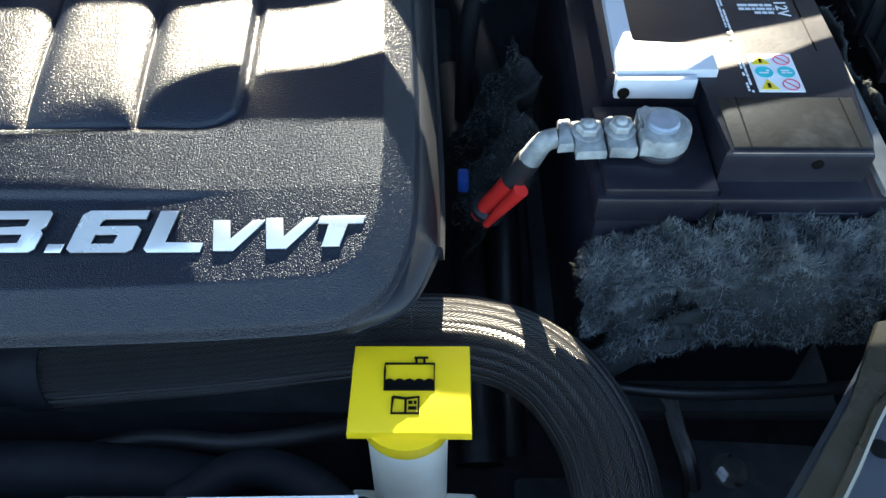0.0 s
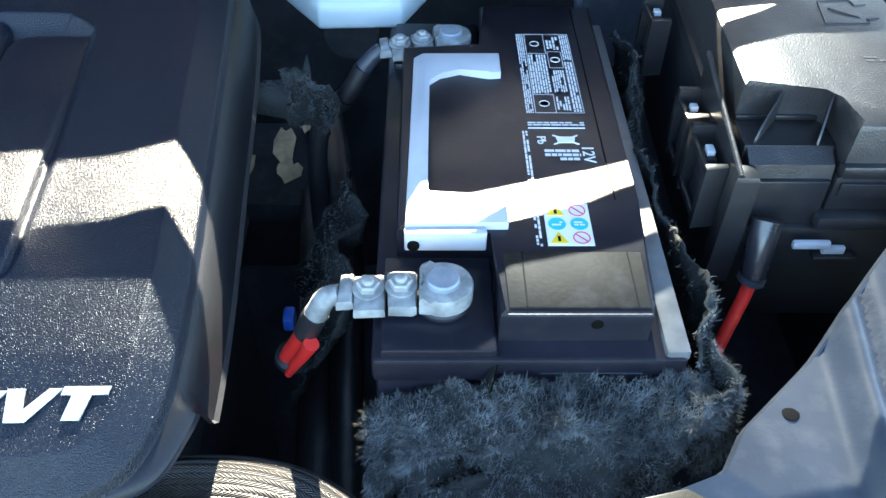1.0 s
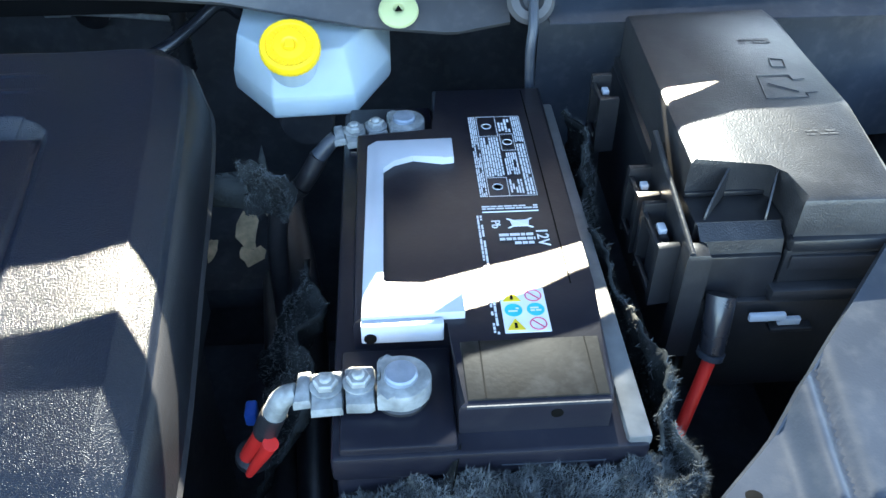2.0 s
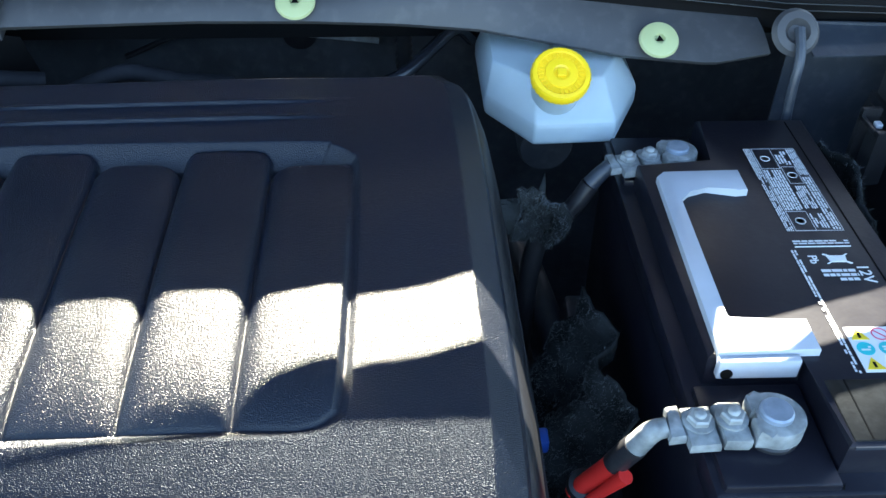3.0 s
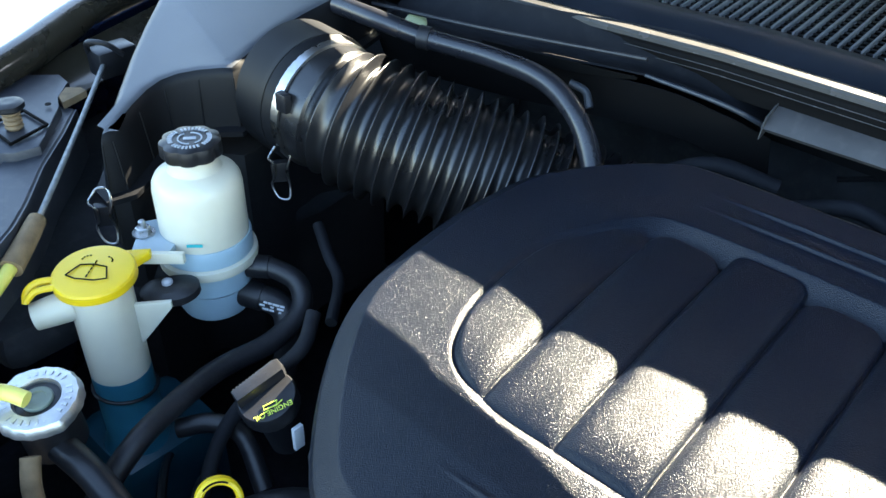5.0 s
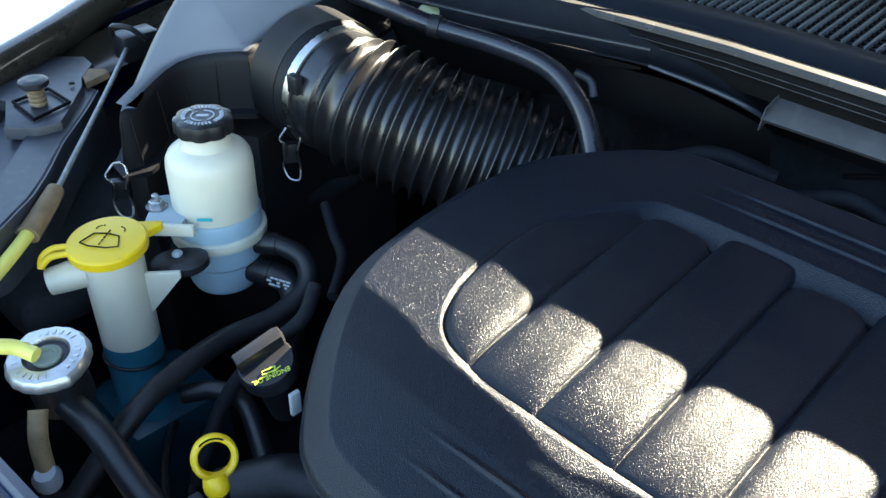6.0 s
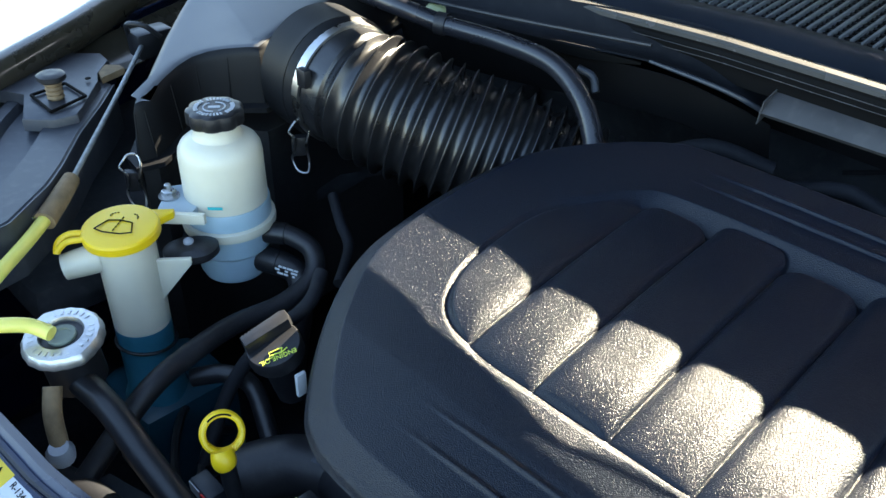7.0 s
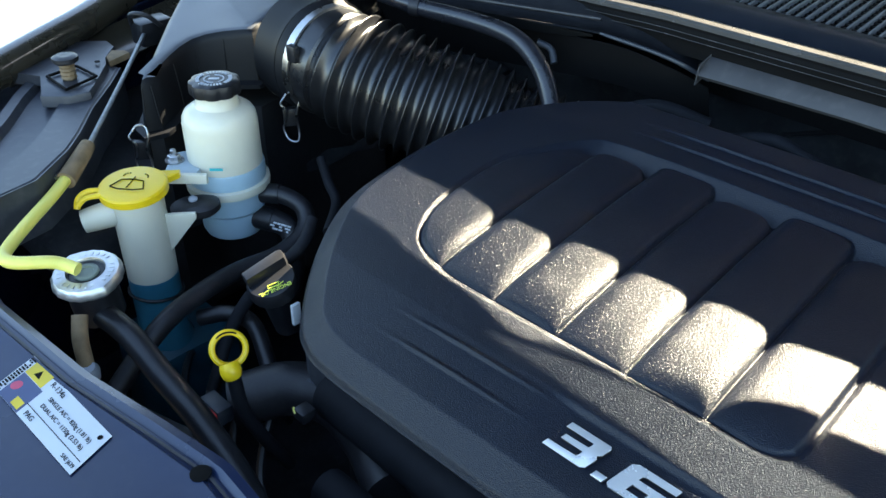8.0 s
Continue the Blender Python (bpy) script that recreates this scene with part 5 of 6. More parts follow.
part("header", box(-1.35, 0.95, 1.79, 1.87, 1.88, 1.93, 0.02), M_PAINT, ws)
# unseen box blocking the low sky; its height lets the wanted sun rays pass
cabin = thing("cabin_sky_block", (0, 3.4, 0), "unseen dark box standing for the van cabin, added to block low sky", "van body")
part("shell", box(-1.40, 1.0, 1.97, 5.6, 0.30, 1.615, 0.01), M_PAINT, cabin)
for x in (-0.98, 0.68):
    for y in (2.6, 4.9):
        wheel = part("wheel", lathe([(0.20, -0.11), (0.33, -0.11), (0.34, -0.08), (0.34, 0.08), (0.33, 0.11), (0.20, 0.11)], (x, y, 0.335), (1, 0, 0), 32), M_RUBBER, cabin)
# the hood stays out of view; its tilt sets what the cover reflects
hood = thing("hood", (-0.2, 0.74, 1.20), "raised dark car hood out of view, tilted to shape reflections", "hood")
part("outer_skin", sheet(lambda u, v: (-1.24 + 2.1 * u, 0.74 - 0.44 * v - 0.05 * math.sin(v * 3), 1.18 + 1.06 * v), steps(8), steps(8), 0.02), M_PAINT, hood)
part("insulation", sheet(lambda u, v: (-1.20 + 2.02 * u, 0.71 - 0.425 * v - 0.05 * math.sin(v * 3), 1.182 + 1.04 * v), steps(8), steps(8), 0.01), M_HOODPAD, hood, "black quilted hood insulation")
# sheet added along the sun's slope to keep bright sky off the cover
part("sky_block", sheet(lambda u, v: (-1.24 + 2.1 * u, 0.73 + 0.42 * v, 1.184 + 0.260 * v), steps(8), steps(4), 0.004), M_HOODPAD, hood, "unseen black sheet added to block the sky")
for x in (-0.97, 0.60):
    part("hinge", tube([(x, 0.80, 0.93), (x, 0.79, 1.06), (x, 0.75, 1.16), (x, 0.72, 1.22)], 0.012, 10, 5), M_PAINT, hood)

# ---- pipework at the back of the engine ----
ac = thing("refrigerant_line", (-0.1, 0.91, 0.85), "thin metal refrigerant line with black fitting on the bulkhead", "pipe")
part("line", tube([(-.221, .917, .853), (-.166, .915, .850), (-.106, .911, .845)], 0.0034, 10, 6), M_ZINC, ac)
part("fitting", tube([(-.236, .917, .853), (-.211, .917, .853)], 0.0058, 10, 3), M_ZINC, ac)
part("tail", tube([(-.226, .917, .853), (-.25, .917, .856), (-.30, .915, .857), (-.37, .90, .835)], 0.003, 10, 6), M_BLACK, ac)
pipe("vacuum_hose", [(-.34, .68, .915), (-.30, .70, .922), (-.26, .70, .915), (-.22, .72, .90)], 0.007, M_PIPE, "short black vacuum hose at the back of the engine cover")
pipe("vacuum_hose", [(-.45, .64, .915), (-.41, .67, .93), (-.36, .69, .92)], 0.008, M_PIPE, "curved black hose behind the engine cover")
pipe("servo_hose", [(-.10, .735, .888), (-.075, .75, .893), (-.05, .775, .905), (-.03, .79, .915), (-.015, .80, .90)], 0.006, M_HOSE, "bent dark pipe beside the brake reservoir", "pipe")
spr = thing("ribbed_sleeve", (-0.078, 0.814, 0.86), "black ribbed wiring sleeve on the bulkhead", "wire")
part("sleeve", lathe([(0.0085 if k % 2 else 0.0068, k * 0.0035) for k in range(22)], (-.078, .825, .83), (0, 0, 1), 18), M_BLACK, spr, angle=180)
solo("bulkhead_grommet", lathe([(0.018, 0), (0.018, 0.006), (0.012, 0.008)], (-.19, .925, .85), (0, -1, 0), 24), M_RUBBER, "black rubber grommet on the bulkhead", "grommet")

# ---- air box and intake duct ----
ab = thing("air_box", (-0.9, 0.5, 0.65), "black air filter box with flat sheen lid", "air box")
FRONT_EDGE = [(-.806, .3345), (-.8035, .343), (-.812, .362), (-.822, .381), (-.830, .399), (-.833, .415), (-.829, .429), (-.818, .443), (-.803, .456), (-.7915, .4635)]
top = FRONT_EDGE + [(-.7935, .475), (-.800, .500), (-.806, .530), (-.808, .562), (-.805, .600), (-.81, .66), (-.88, .72), (-1.03, .74), (-1.07, .66), (-1.02, .56), (-.985, .512), (-.940, .462), (-.900, .421), (-.855, .379), (-.820, .347), (-.811, .337)]
TZ = lambda x, y: 0.936 + 0.20 * (y - 0.337)
LID_STEPS = ((-0.016, 0.0012), (-0.009, 0.0010), (-0.006, 0.0004), (-0.0035, -0.0008), (-0.0015, -0.0028), (0.0, -0.0060), (0.0010, -0.0100), (0.0030, -0.030), (0.0060, -0.056), (0.0160, -0.0575), (0.0160, -0.0625), (0.0080, -0.0640))


def lid_place(i, out, dz):
    """A place on the lid's wall: by the normal of the outline at corner i."""
    a, c = Vector(top[i - 1]), Vector(top[(i + 1) % len(top)])
    nrm = Vector(((c - a).y, -(c - a).x)).normalized()
    p = Vector(top[i]) + nrm * out
    return Vector((p.x, p.y, TZ(*top[i]) + dz))


def air_lid(first, last):
    b = bmesh.new()
    rings = [[b.verts.new(lid_place(i, out, dz)) for i in range(len(top))] for out, dz in LID_STEPS]
    for p, q in list(zip(rings, rings[1:]))[first:last]:
        for k in range(len(p)):
            b.faces.new((p[k], p[(k + 1) % len(p)], q[(k + 1) % len(p)], q[k]))
    if first == 0:
        b.faces.new(rings[0])
    bmesh.ops.delete(b, geom=[v for v in b.verts if not v.link_faces], context="VERTS")
    return b


# one moulding in two tones: top lightened for sky, skirt darkened for shade
part("lid", air_lid(0, 3), M_AIRLID, ab, "black lid, grained top painted lighter for reflected sky", angle=60)
part("lid_skirt", air_lid(3, 99), M_SKIRT, ab, "black lid skirt painted darker for shade", angle=50)
low = [tuple(lid_place(i, 0.005, 0).xy) for i in range(len(top))]
part("lower_box", prism(low, 0.62, 0.873), M_BLACKMATT, ab)
for i in (0, 1, 3, 5, 7, 9, 10, 11):
    part("rib", tube([lid_place(i, 0.0006, -0.009), lid_place(i, 0.0034, -0.030), lid_place(i, 0.0066, -0.0570)], 0.0009, 8, 3), M_SKIRT, ab, "thin moulded rib down the skirt")


def wire_clip(x, y, z, s, label):
    th = thing("wire_clip", (x, y, z), label, "wire clip", "air box wire clips")
    m = frame_at((x, y, z), (0.55, 0.80, 0), (0, 0, 1))
    pts = [(-.006, .026), (-.010, .020), (-.004, .012), (-.006, -.004), (-.009, -.014), (-.004, -.026), (.006, -.028), (.008, -.016), (.006, .004), (.010, .020), (.008, .030), (-.001, .031), (-.006, .026)]
    part("wire", tube([m @ Vector((px * s, py * s, 0.004 * math.sin(py * 120))) for px, py in pts], 0.0011, 8, 4), M_STEEL, th)
    part("catch", prism([(-.008, -.010), (.008, -.010), (.008, .010), (-.008, .010)], -0.010, -0.002, m, 0.001), M_BLACK, th)
    return th


wire_clip(-.722, .455, .882, 0.95, "bent steel wire clip on the air box")
wire_clip(-.800, .318, .862, 0.95, "bent steel wire clip at the air box corner")

duct = thing("intake_duct", (-0.75, 0.51, 0.86), "black ribbed rubber intake duct with steel clamp", "intake duct")
AX = spline([(-.736, .511, .936), (-.708, .509, .935), (-.678, .517, .928), (-.628, .541, .913), (-.555, .590, .885), (-.49, .630, .855), (-.45, .65, .83)], 40)
ln_ = [0.0]
for p, q in zip(AX, AX[1:]):
    ln_.append(ln_[-1] + (q - p).length)
total = ln_[-1]


AXF = spline([AX[k] for k in range(0, len(AX), 10)] + [AX[-1]] * (0 if (len(AX) - 1) % 10 == 0 else 1), 24)
lf_ = [0.0]
for p, q in zip(AXF, AXF[1:]):
    lf_.append(lf_[-1] + (q - p).length)


def duct_radius(u):
    k = int(round(u * (len(AXF) - 1)))
    s = lf_[k]
    if s < 0.035:
        return 0.0575
    if s > total - 0.035:
        return 0.050
    ph = ((s - 0.035) / 0.0140) % 1
    fold = 1 - (1 - abs(2 * ph - 1)) ** 2.6
    w = min(1, (s - 0.035) / 0.012) * min(1, (total - 0.035 - s) / 0.012)
    mid = 0.003 * math.sin(math.pi * s / total)
    return 0.0520 + mid + w * (0.0115 * (1 - fold))


part("bellows", tube(AXF, duct_radius, 56, 1, smooth=False), M_BELLOWS, duct, angle=180)
part("collar", tube([AX[0] - (AX[1] - AX[0]) * 45, AX[0], AX[16], AX[17]], lambda u: 0.0635 - 0.003 * (u > 0.97), 48, 6), M_SKIRT, duct, "smooth rubber collar")
part("clamp", tube([AX[19], AX[27], AX[36]], 0.0605, 56, 3), M_STEEL, duct, "shiny steel band clamp")
part("clamp_buckle", box(-.712, -.699, .450, .458, .952, .969, 0.001), M_BLACK, duct)
part("throttle_end", tube([AX[-1] - (AX[-1] - AX[-8]) * 1.0, AX[-1], AX[-1] + (AX[-1] - AX[-8]) * 3], 0.056, 40, 4), M_RUBBER, duct)
bh = thing("breather_hose", (-.62, .628, .975), "smooth black breather hose over the intake duct", "hose")
part("hose", tube([(-.80, .60, .985), (-.74, .600, .985), (-.692, .618, .975), (-.62, .628, .975), (-.56, .628, .972), (-.515, .615, .958), (-.488, .603, .932), (-.470, .588, .905)], 0.0095, 20, 8), M_HOSE, bh)
part("joint", tube([(-.700, .6145, .976), (-.690, .619, .975)], 0.0112, 20, 2), M_RUBBER, bh, "black joint ring")
pin = thing("push_pin", (-.741, .652, .967), "pale green nylon plug in the cowl lip", "push pin", "push pins")
part("head", lathe([(0.012, 0), (0.012, 0.002), (0.006, 0.004)], (-.741, .652, .967), (0.3, -0.75, 0.65), 24), M_CLIP, pin)
solo("hose_clip", tube([(-.560, .668, .957), (-.545, .672, .952), (-.536, .668, .940)], 0.0038, 12, 5), M_PANEL, "pale plastic clip beside the breather hose", "clip")

# ---- power steering reservoir ----
ps = thing("steering_reservoir", (-0.716, 0.366, 0.78), "milky power steering reservoir with black knobbed cap", "fluid reservoir")
PX, PY = -0.717, 0.367
M_MILKLOW = mat("milky_plastic_with_fluid", (0.38, 0.52, 0.60), 0.35, vary=0.1, sss=0.3)
part("upper_body", lathe([(0.0375, 0.845), (0.0372, 0.890), (0.0372, 0.911), (0.0362, 0.918), (0.0335, 0.923), (0.029, 0.9265), (0.0225, 0.929), (0.0205, 0.932), (0.0205, 0.942)], (PX, PY, 0), seg=48), M_WHITE, ps)
part("fluid_band", lathe([(0.0378, 0.842), (0.0392, 0.846), (0.0392, 0.864), (0.0386, 0.866)], (PX, PY, 0), seg=48), M_MILKLOW, ps, "fluid showing pale blue through the wall")
part("shoulder_ring", lathe([(0.0380, 0.838), (0.0425, 0.840), (0.0430, 0.844), (0.0425, 0.848), (0.0380, 0.850)], (PX, PY, 0), seg=48), M_WHITE, ps)
part("lower_body", lathe([(0.022, 0.786), (0.030, 0.788), (0.0325, 0.794), (0.0330, 0.814), (0.0365, 0.818), (0.0370, 0.842)], (PX, PY, 0), seg=48), M_MILKLOW, ps)
pcap = part("cap", lathe([(0.0236, 0.9415), (0.0243, 0.9430), (0.0243, 0.9505), (0.0236, 0.9535), (0.0205, 0.955), (0.0110, 0.9545)], (PX, PY, 0), seg=80,
            wave=lambda i, a: 1 + 0.11 * abs(math.cos(4.5 * a)) ** 0.7 - 0.07 if i < 4 else 1 + 0.015 * math.cos(9 * a)), M_BLACK, ps, "black knobbed screw cap with pale ring of print")
rg = bmesh.new()
for k in range(34):
    a = 2 * math.pi * k / 34
    if k % 17 in (0, 8):
        continue
    prism([(0.0140, -0.0008), (0.0176, -0.0008), (0.0176, 0.0008), (0.0140, 0.0008)], 0.9547, 0.9556, Matrix.Translation((PX, PY, 0)) @ Matrix.Rotation(a, 4, "Z"), 0, rg)
for k in range(24):
    a = 2 * math.pi * k / 24
    if k % 12 < 10:
        prism([(0.0088, -0.0012), (0.0099, -0.0012), (0.0099, 0.0012), (0.0088, 0.0012)], 0.9543, 0.9553, Matrix.Translation((PX, PY, 0)) @ Matrix.Rotation(a, 4, "Z"), 0, rg)
prism([(-.005, -.0016), (.005, -.0016), (.005, .0016), (-.005, .0016)], 0.9543, 0.9553, Matrix.Translation((PX, PY, 0)) @ Matrix.Rotation(0.9, 4, "Z"), 0, rg)
part("print", rg, M_STRAP, pcap, "ring of grey print", smooth=False)
part("level_mark", prism([(-.0065, -.0013), (.0065, -.0013), (.0065, .0013), (-.0065, .0013)], 0, 0.0005, frame_at((PX + 0.0275, PY - 0.0275, 0.876), (1, 1, 0), (0, 0, 1)), 0), M_TEAL, ps, "small blue level mark", smooth=False)
part("bracket", prism([(-.755, .330), (-.722, .300), (-.700, .322), (-.715, .345), (-.745, .352)], 0.868, 0.874, None, 0.001), M_GREYWHITE, ps, "pale mounting ear")
part("washer", lathe([(0.0095, 0), (0.0095, 0.0015)], (-.738, .322, .874), seg=20), M_STEEL, ps)
part("bolt", hexnut((-.738, .322, .875), 0.0065, 0.006), M_STEEL, ps)
part("stud", lathe([(0.003, 0), (0.003, 0.006), (0.002, 0.007)], (-.738, .322, .880), seg=12), M_STEEL, ps)
part("arm", prism([(-.722, .300), (-.690, .330), (-.687, .326), (-.718, .296)], 0.866, 0.876, None, 0.001), M_WHITE, ps)
for z, y in ((0.830, 0.382), (0.806, 0.378)):
    ph = thing("steering_hose", (PX + 0.03, y, z), "black rubber hose clamped to the steering reservoir", "hose", "steering hoses")
    if z > 0.82:
        pts = [(-.690, .385, .832), (-.672, .398, .832), (-.648, .408, .822), (-.632, .396, .806), (-.628, .360, .796), (-.632, .310, .796), (-.624, .262, .796), (-.612, .215, .790), (-.60, .15, .75)]
        part("hose", tube(pts, 0.0092, 18, 8), M_RUBBER, ph)
        part("clamp", tube(pts[:2], 0.0105, 18, 3), M_BLACK, ph)
    else:
        pts = [(-.692, .378, .806), (-.672, .388, .804), (-.652, .394, .796), (-.640, .385, .77), (-.64, .37, .70)]
        part("hose", tube(pts, 0.0118, 18, 8), M_RUBBER, ph)
        part("clamp", tube(pts[:2], 0.0130, 18, 3), M_BLACK, ph)
        part("print", bars(-.010, .012, -.004, .006, 3, frame_at((-.655, .3830, .8065), (.8, .55, -.2), (0, .2, 1)), 0.0035, 0.8), M_LABEL, ph, "short lines of white print", smooth=False)

# ---- washer bottle ----
wb = thing("washer_bottle", (-0.708, 0.262, 0.60), "white washer bottle neck with blue fluid and yellow cap", "washer bottle")
WX, WY = -0.706, 0.262
part("neck", lathe([(0.0245, 0.783), (0.0245, 0.868), (0.0240, 0.872), (0.021, 0.876)], (WX, WY, 0), seg=44), M_WHITE, wb)
part("neck_with_fluid", lathe([(0.030, 0.62), (0.030, 0.70), (0.0247, 0.715), (0.0246, 0.784)], (WX, WY, 0), seg=44), M_BLUEFLUID, wb, "blue washer fluid seen through the neck")
part("spout", tube([(-.714, .243, .858), (-.722, .226, .855), (-.727, .216, .853)], lambda u: 0.0130 - 0.002 * u, 18, 6), M_WHITE, wb, "white side ear of the neck")
part("fin", prism([(-.004, .014), (.030, .014), (.030, .008), (-.004, -.034)], -0.0018, 0.0018, frame_at((-.689, .277, .838), (.62, .78, 0), (0, 0, 1)), 0.0006), M_WHITE, wb)
part("tank", box(-.765, -.665, .225, .33, .58, .705, 0.02), M_DEEPBLUE, wb, "blue-filled tank deep below, darkened for shade")
tilt = (0.04, -0.05, 1)
wcap = part("cap", lathe([(0.0300, 0.0), (0.0318, 0.001), (0.0318, 0.0075), (0.0305, 0.0092), (0.0270, 0.0098)], (WX - 0.002, WY, 0.8745), tilt, 56), M_YELLOW, wb, "yellow flip cap with windscreen sign")
part("tab", prism([(-.720, .289), (-.704, .309), (-.699, .305), (-.696, .285), (-.706, .280)], 0.8765, 0.8825, None, 0.001), M_YELLOW, wcap)
part("hinge", tube([(-.720, .240, .880), (-.727, .226, .881), (-.729, .217, .876), (-.727, .213, .868)], 0.0030, 10, 6), M_YELLOW, wcap)
part("hinge", tube([(-.712, .236, .880), (-.719, .221, .880), (-.722, .213, .874)], 0.0026, 10, 6), M_YELLOW, wcap)
wm = frame_at((WX - 0.003, WY - 0.001, 0.8852), (0.80, 0.60, 0), (-0.60, 0.80, 0.02)) @ Matrix.Scale(1.25, 4)
ws_ = tube([wm @ Vector(p) for p in ((-.013, -.008, 0), (-.006, -.0105, 0), (.006, -.0105, 0), (.013, -.008, 0), (.0085, .003, 0), (.0, .0045, 0), (-.0085, .003, 0), (-.013, -.008, 0))], 0.0006, 6, 1, smooth=False)
for k in range(5):
    tube([wm @ Vector((0, -.008 + k * .0035, 0)), wm @ Vector((0, -.006 + k * .0035, 0))], 0.0006, 6, 1, ws_, False)
for sgn in (-1, 1):
    for k in range(4):
        a0, a1 = 1.57 - sgn * (0.15 + k * 0.42), 1.57 - sgn * (0.36 + k * 0.42)
        tube([wm @ Vector((sgn * .0048 + .0048 * math.cos(a), .0085 + .0048 * math.sin(a) * 0.9, 0)) for a in (a0, a1)], 0.0006, 6, 1, ws_, False)
part("moulded_sign", ws_, M_INK, wcap, "dark outline of a screen with spray", smooth=False)
part("strap", tube([(WX + 0.026 * math.cos(a), WY + 0.026 * math.sin(a), 0.763 - 0.004 * math.sin(a)) for a in np.linspace(0, 2 * math.pi, 24)], 0.0016, 8, 1, smooth=False), M_BLACK, wb, "thin black tie round the neck")
bd = thing("retainer_knob", (-0.703, 0.312, 0.845), "black rubber retainer with pale pin beside washer neck", "retainer")
part("knob", lathe([(0.016, 0), (0.020, 0.004), (0.020, 0.010), (0.014, 0.014), (0.006, 0.0145)], (-.690, .312, .838), (0, -.1, 1), 28, wave=lambda i, a: 1 + 0.22 * math.cos(2 * (a - 0.9))), M_RUBBER, bd)
part("pin", lathe([(0.0045, 0), (0.0045, 0.003), (0.002, 0.005)], (-.692, .311, .8515), seg=16), M_STRAP, bd)

# ---- radiator filler ----
rc = thing("radiator_filler", (-0.623, 0.169, 0.85), "pressed silver radiator cap on a black filler neck", "radiator filler")
RA = Vector((0.06, -0.10, 1)).normalized()
R0 = Vector((-.625, .1725, .864))
part("rim", lathe([(0.0272, -0.0036), (0.0290, -0.001), (0.0286, 0.0035), (0.0262, 0.0066), (0.0163, 0.0075), (0.0154, 0.0057), (0.0150, 0.0031), (0.0106, 0.0026)], R0, RA, 72,
     wave=lambda i, a: 1 + (0.06 * max(0, math.cos(2 * a)) ** 8 + 0.012 * math.cos(18 * a)) * (i < 4)), M_ALU, rc, "scalloped silver cap with embossed ring")
mr = Matrix.Translation(R0) @ Vector((0, 0, 1)).rotation_difference(RA).to_matrix().to_4x4()
em = bmesh.new()
for k in range(26):
    if k % 13 in (0, 6):
        continue
    prism([(0.0190, -0.0010), (0.0230, -0.0010), (0.0230, 0.0010), (0.0190, 0.0010)], 0.0068, 0.0077, mr @ Matrix.Rotation(2 * math.pi * k / 26, 4, "Z"), 0, em)
tagged(part("embossing", em, M_ALU, rc, smooth=False), "ring of embossed marks", kind="stuff")
part("well", lathe([(0.0151, 0.001), (0.0151, 0.0037), (0.0132, 0.0041)], R0, RA, 40), M_BLACK, rc, "black ring round the centre")
part("core", lathe([(0.0104, 0.002), (0.0104, 0.0055), (0.0095, 0.0064), (0.0062, 0.0064), (0.0058, 0.0053)], R0, RA, 36), M_GREENGREY, rc, "dull grey-green centre")
part("neck", lathe([(0.021, -0.040), (0.021, -0.006), (0.027, -0.004)], R0, RA, 32), M_BLACK, rc)
part("filler_pipe", tube([(-.618, .172, .832), (-.575, .176, .828), (-.53, .176, .815), (-.47, .176, .800), (-.40, .17, .775), (-.33, .15, .74)], 0.0105, 18, 8), M_BLACK, rc, "smooth black filler pipe")
part("drain", tube([(-.600, .150, .850), (-.590, .142, .835), (-.580, .138, .815)], 0.0065, 12, 5), M_BROWN, rc, "short tan drain hose")
part("drain_end", lathe([(0.009, 0), (0.010, 0.008), (0.007, 0.014)], (-.578, .137, .805), (0.2, -0.1, 1), 14), M_STRAP, rc, "pale plastic elbow")

# ---- oil filler and dipstick ----
oc = thing("oil_cap", (-0.533, 0.291, 0.80), "black engine oil filler cap with raised grip", "oil cap")
OA = Vector((0.10, -0.28, 1)).normalized()
O0 = Vector((-.536, .2915, .843))
part("neck", lathe([(0.0135, -0.06), (0.0145, -0.010)], O0, OA, 28), M_PIPE, oc)
part("disc", lathe([(0.0200, -0.010), (0.0217, -0.008), (0.0219, 0.0035), (0.0205, 0.0060), (0.005, 0.0066)], O0, OA, 48, wave=lambda i, a: 1 + 0.010 * math.cos(24 * a) * (i < 2)), M_BLACK, oc)
mo = Matrix.Translation(O0) @ Vector((0, 0, 1)).rotation_difference(OA).to_matrix().to_4x4()
gm = mo @ Matrix.Translation((-0.009, 0.002, 0)) @ Matrix.Rotation(radians(84), 4, "Z")
grip = prism([(-.0200, -.0052), (.0180, -.0062), (.0205, -.003), (.0205, .0045), (.0165, .0062), (-.0190, .0052)], 0.005, 0.0165, gm, 0.0018)
gp = part("grip", grip, M_BLACK, oc, "raised black bar grip")
for k in range(9):
    part("rib", prism([(-.017 + k * .0028, .0050), (-.0158 + k * .0028, .0050), (-.0158 + k * .0028, .0064), (-.017 + k * .0028, .0064)], 0.0062, 0.0150, gm), M_BLACK, gp, smooth=False)
tm = mo @ Matrix.Translation((0.0075, -0.0025, 0.0070)) @ Matrix.Rotation(radians(250), 4, "Z") @ Matrix.Scale(0.86, 4)
part("print", text_bm("ENGINE OIL", 0.0066, tm @ Matrix.Translation((0, 0.0075, 0)), 0.0002, 0.95), M_GREENINK, oc, "yellow-green words ENGINE OIL", smooth=False)
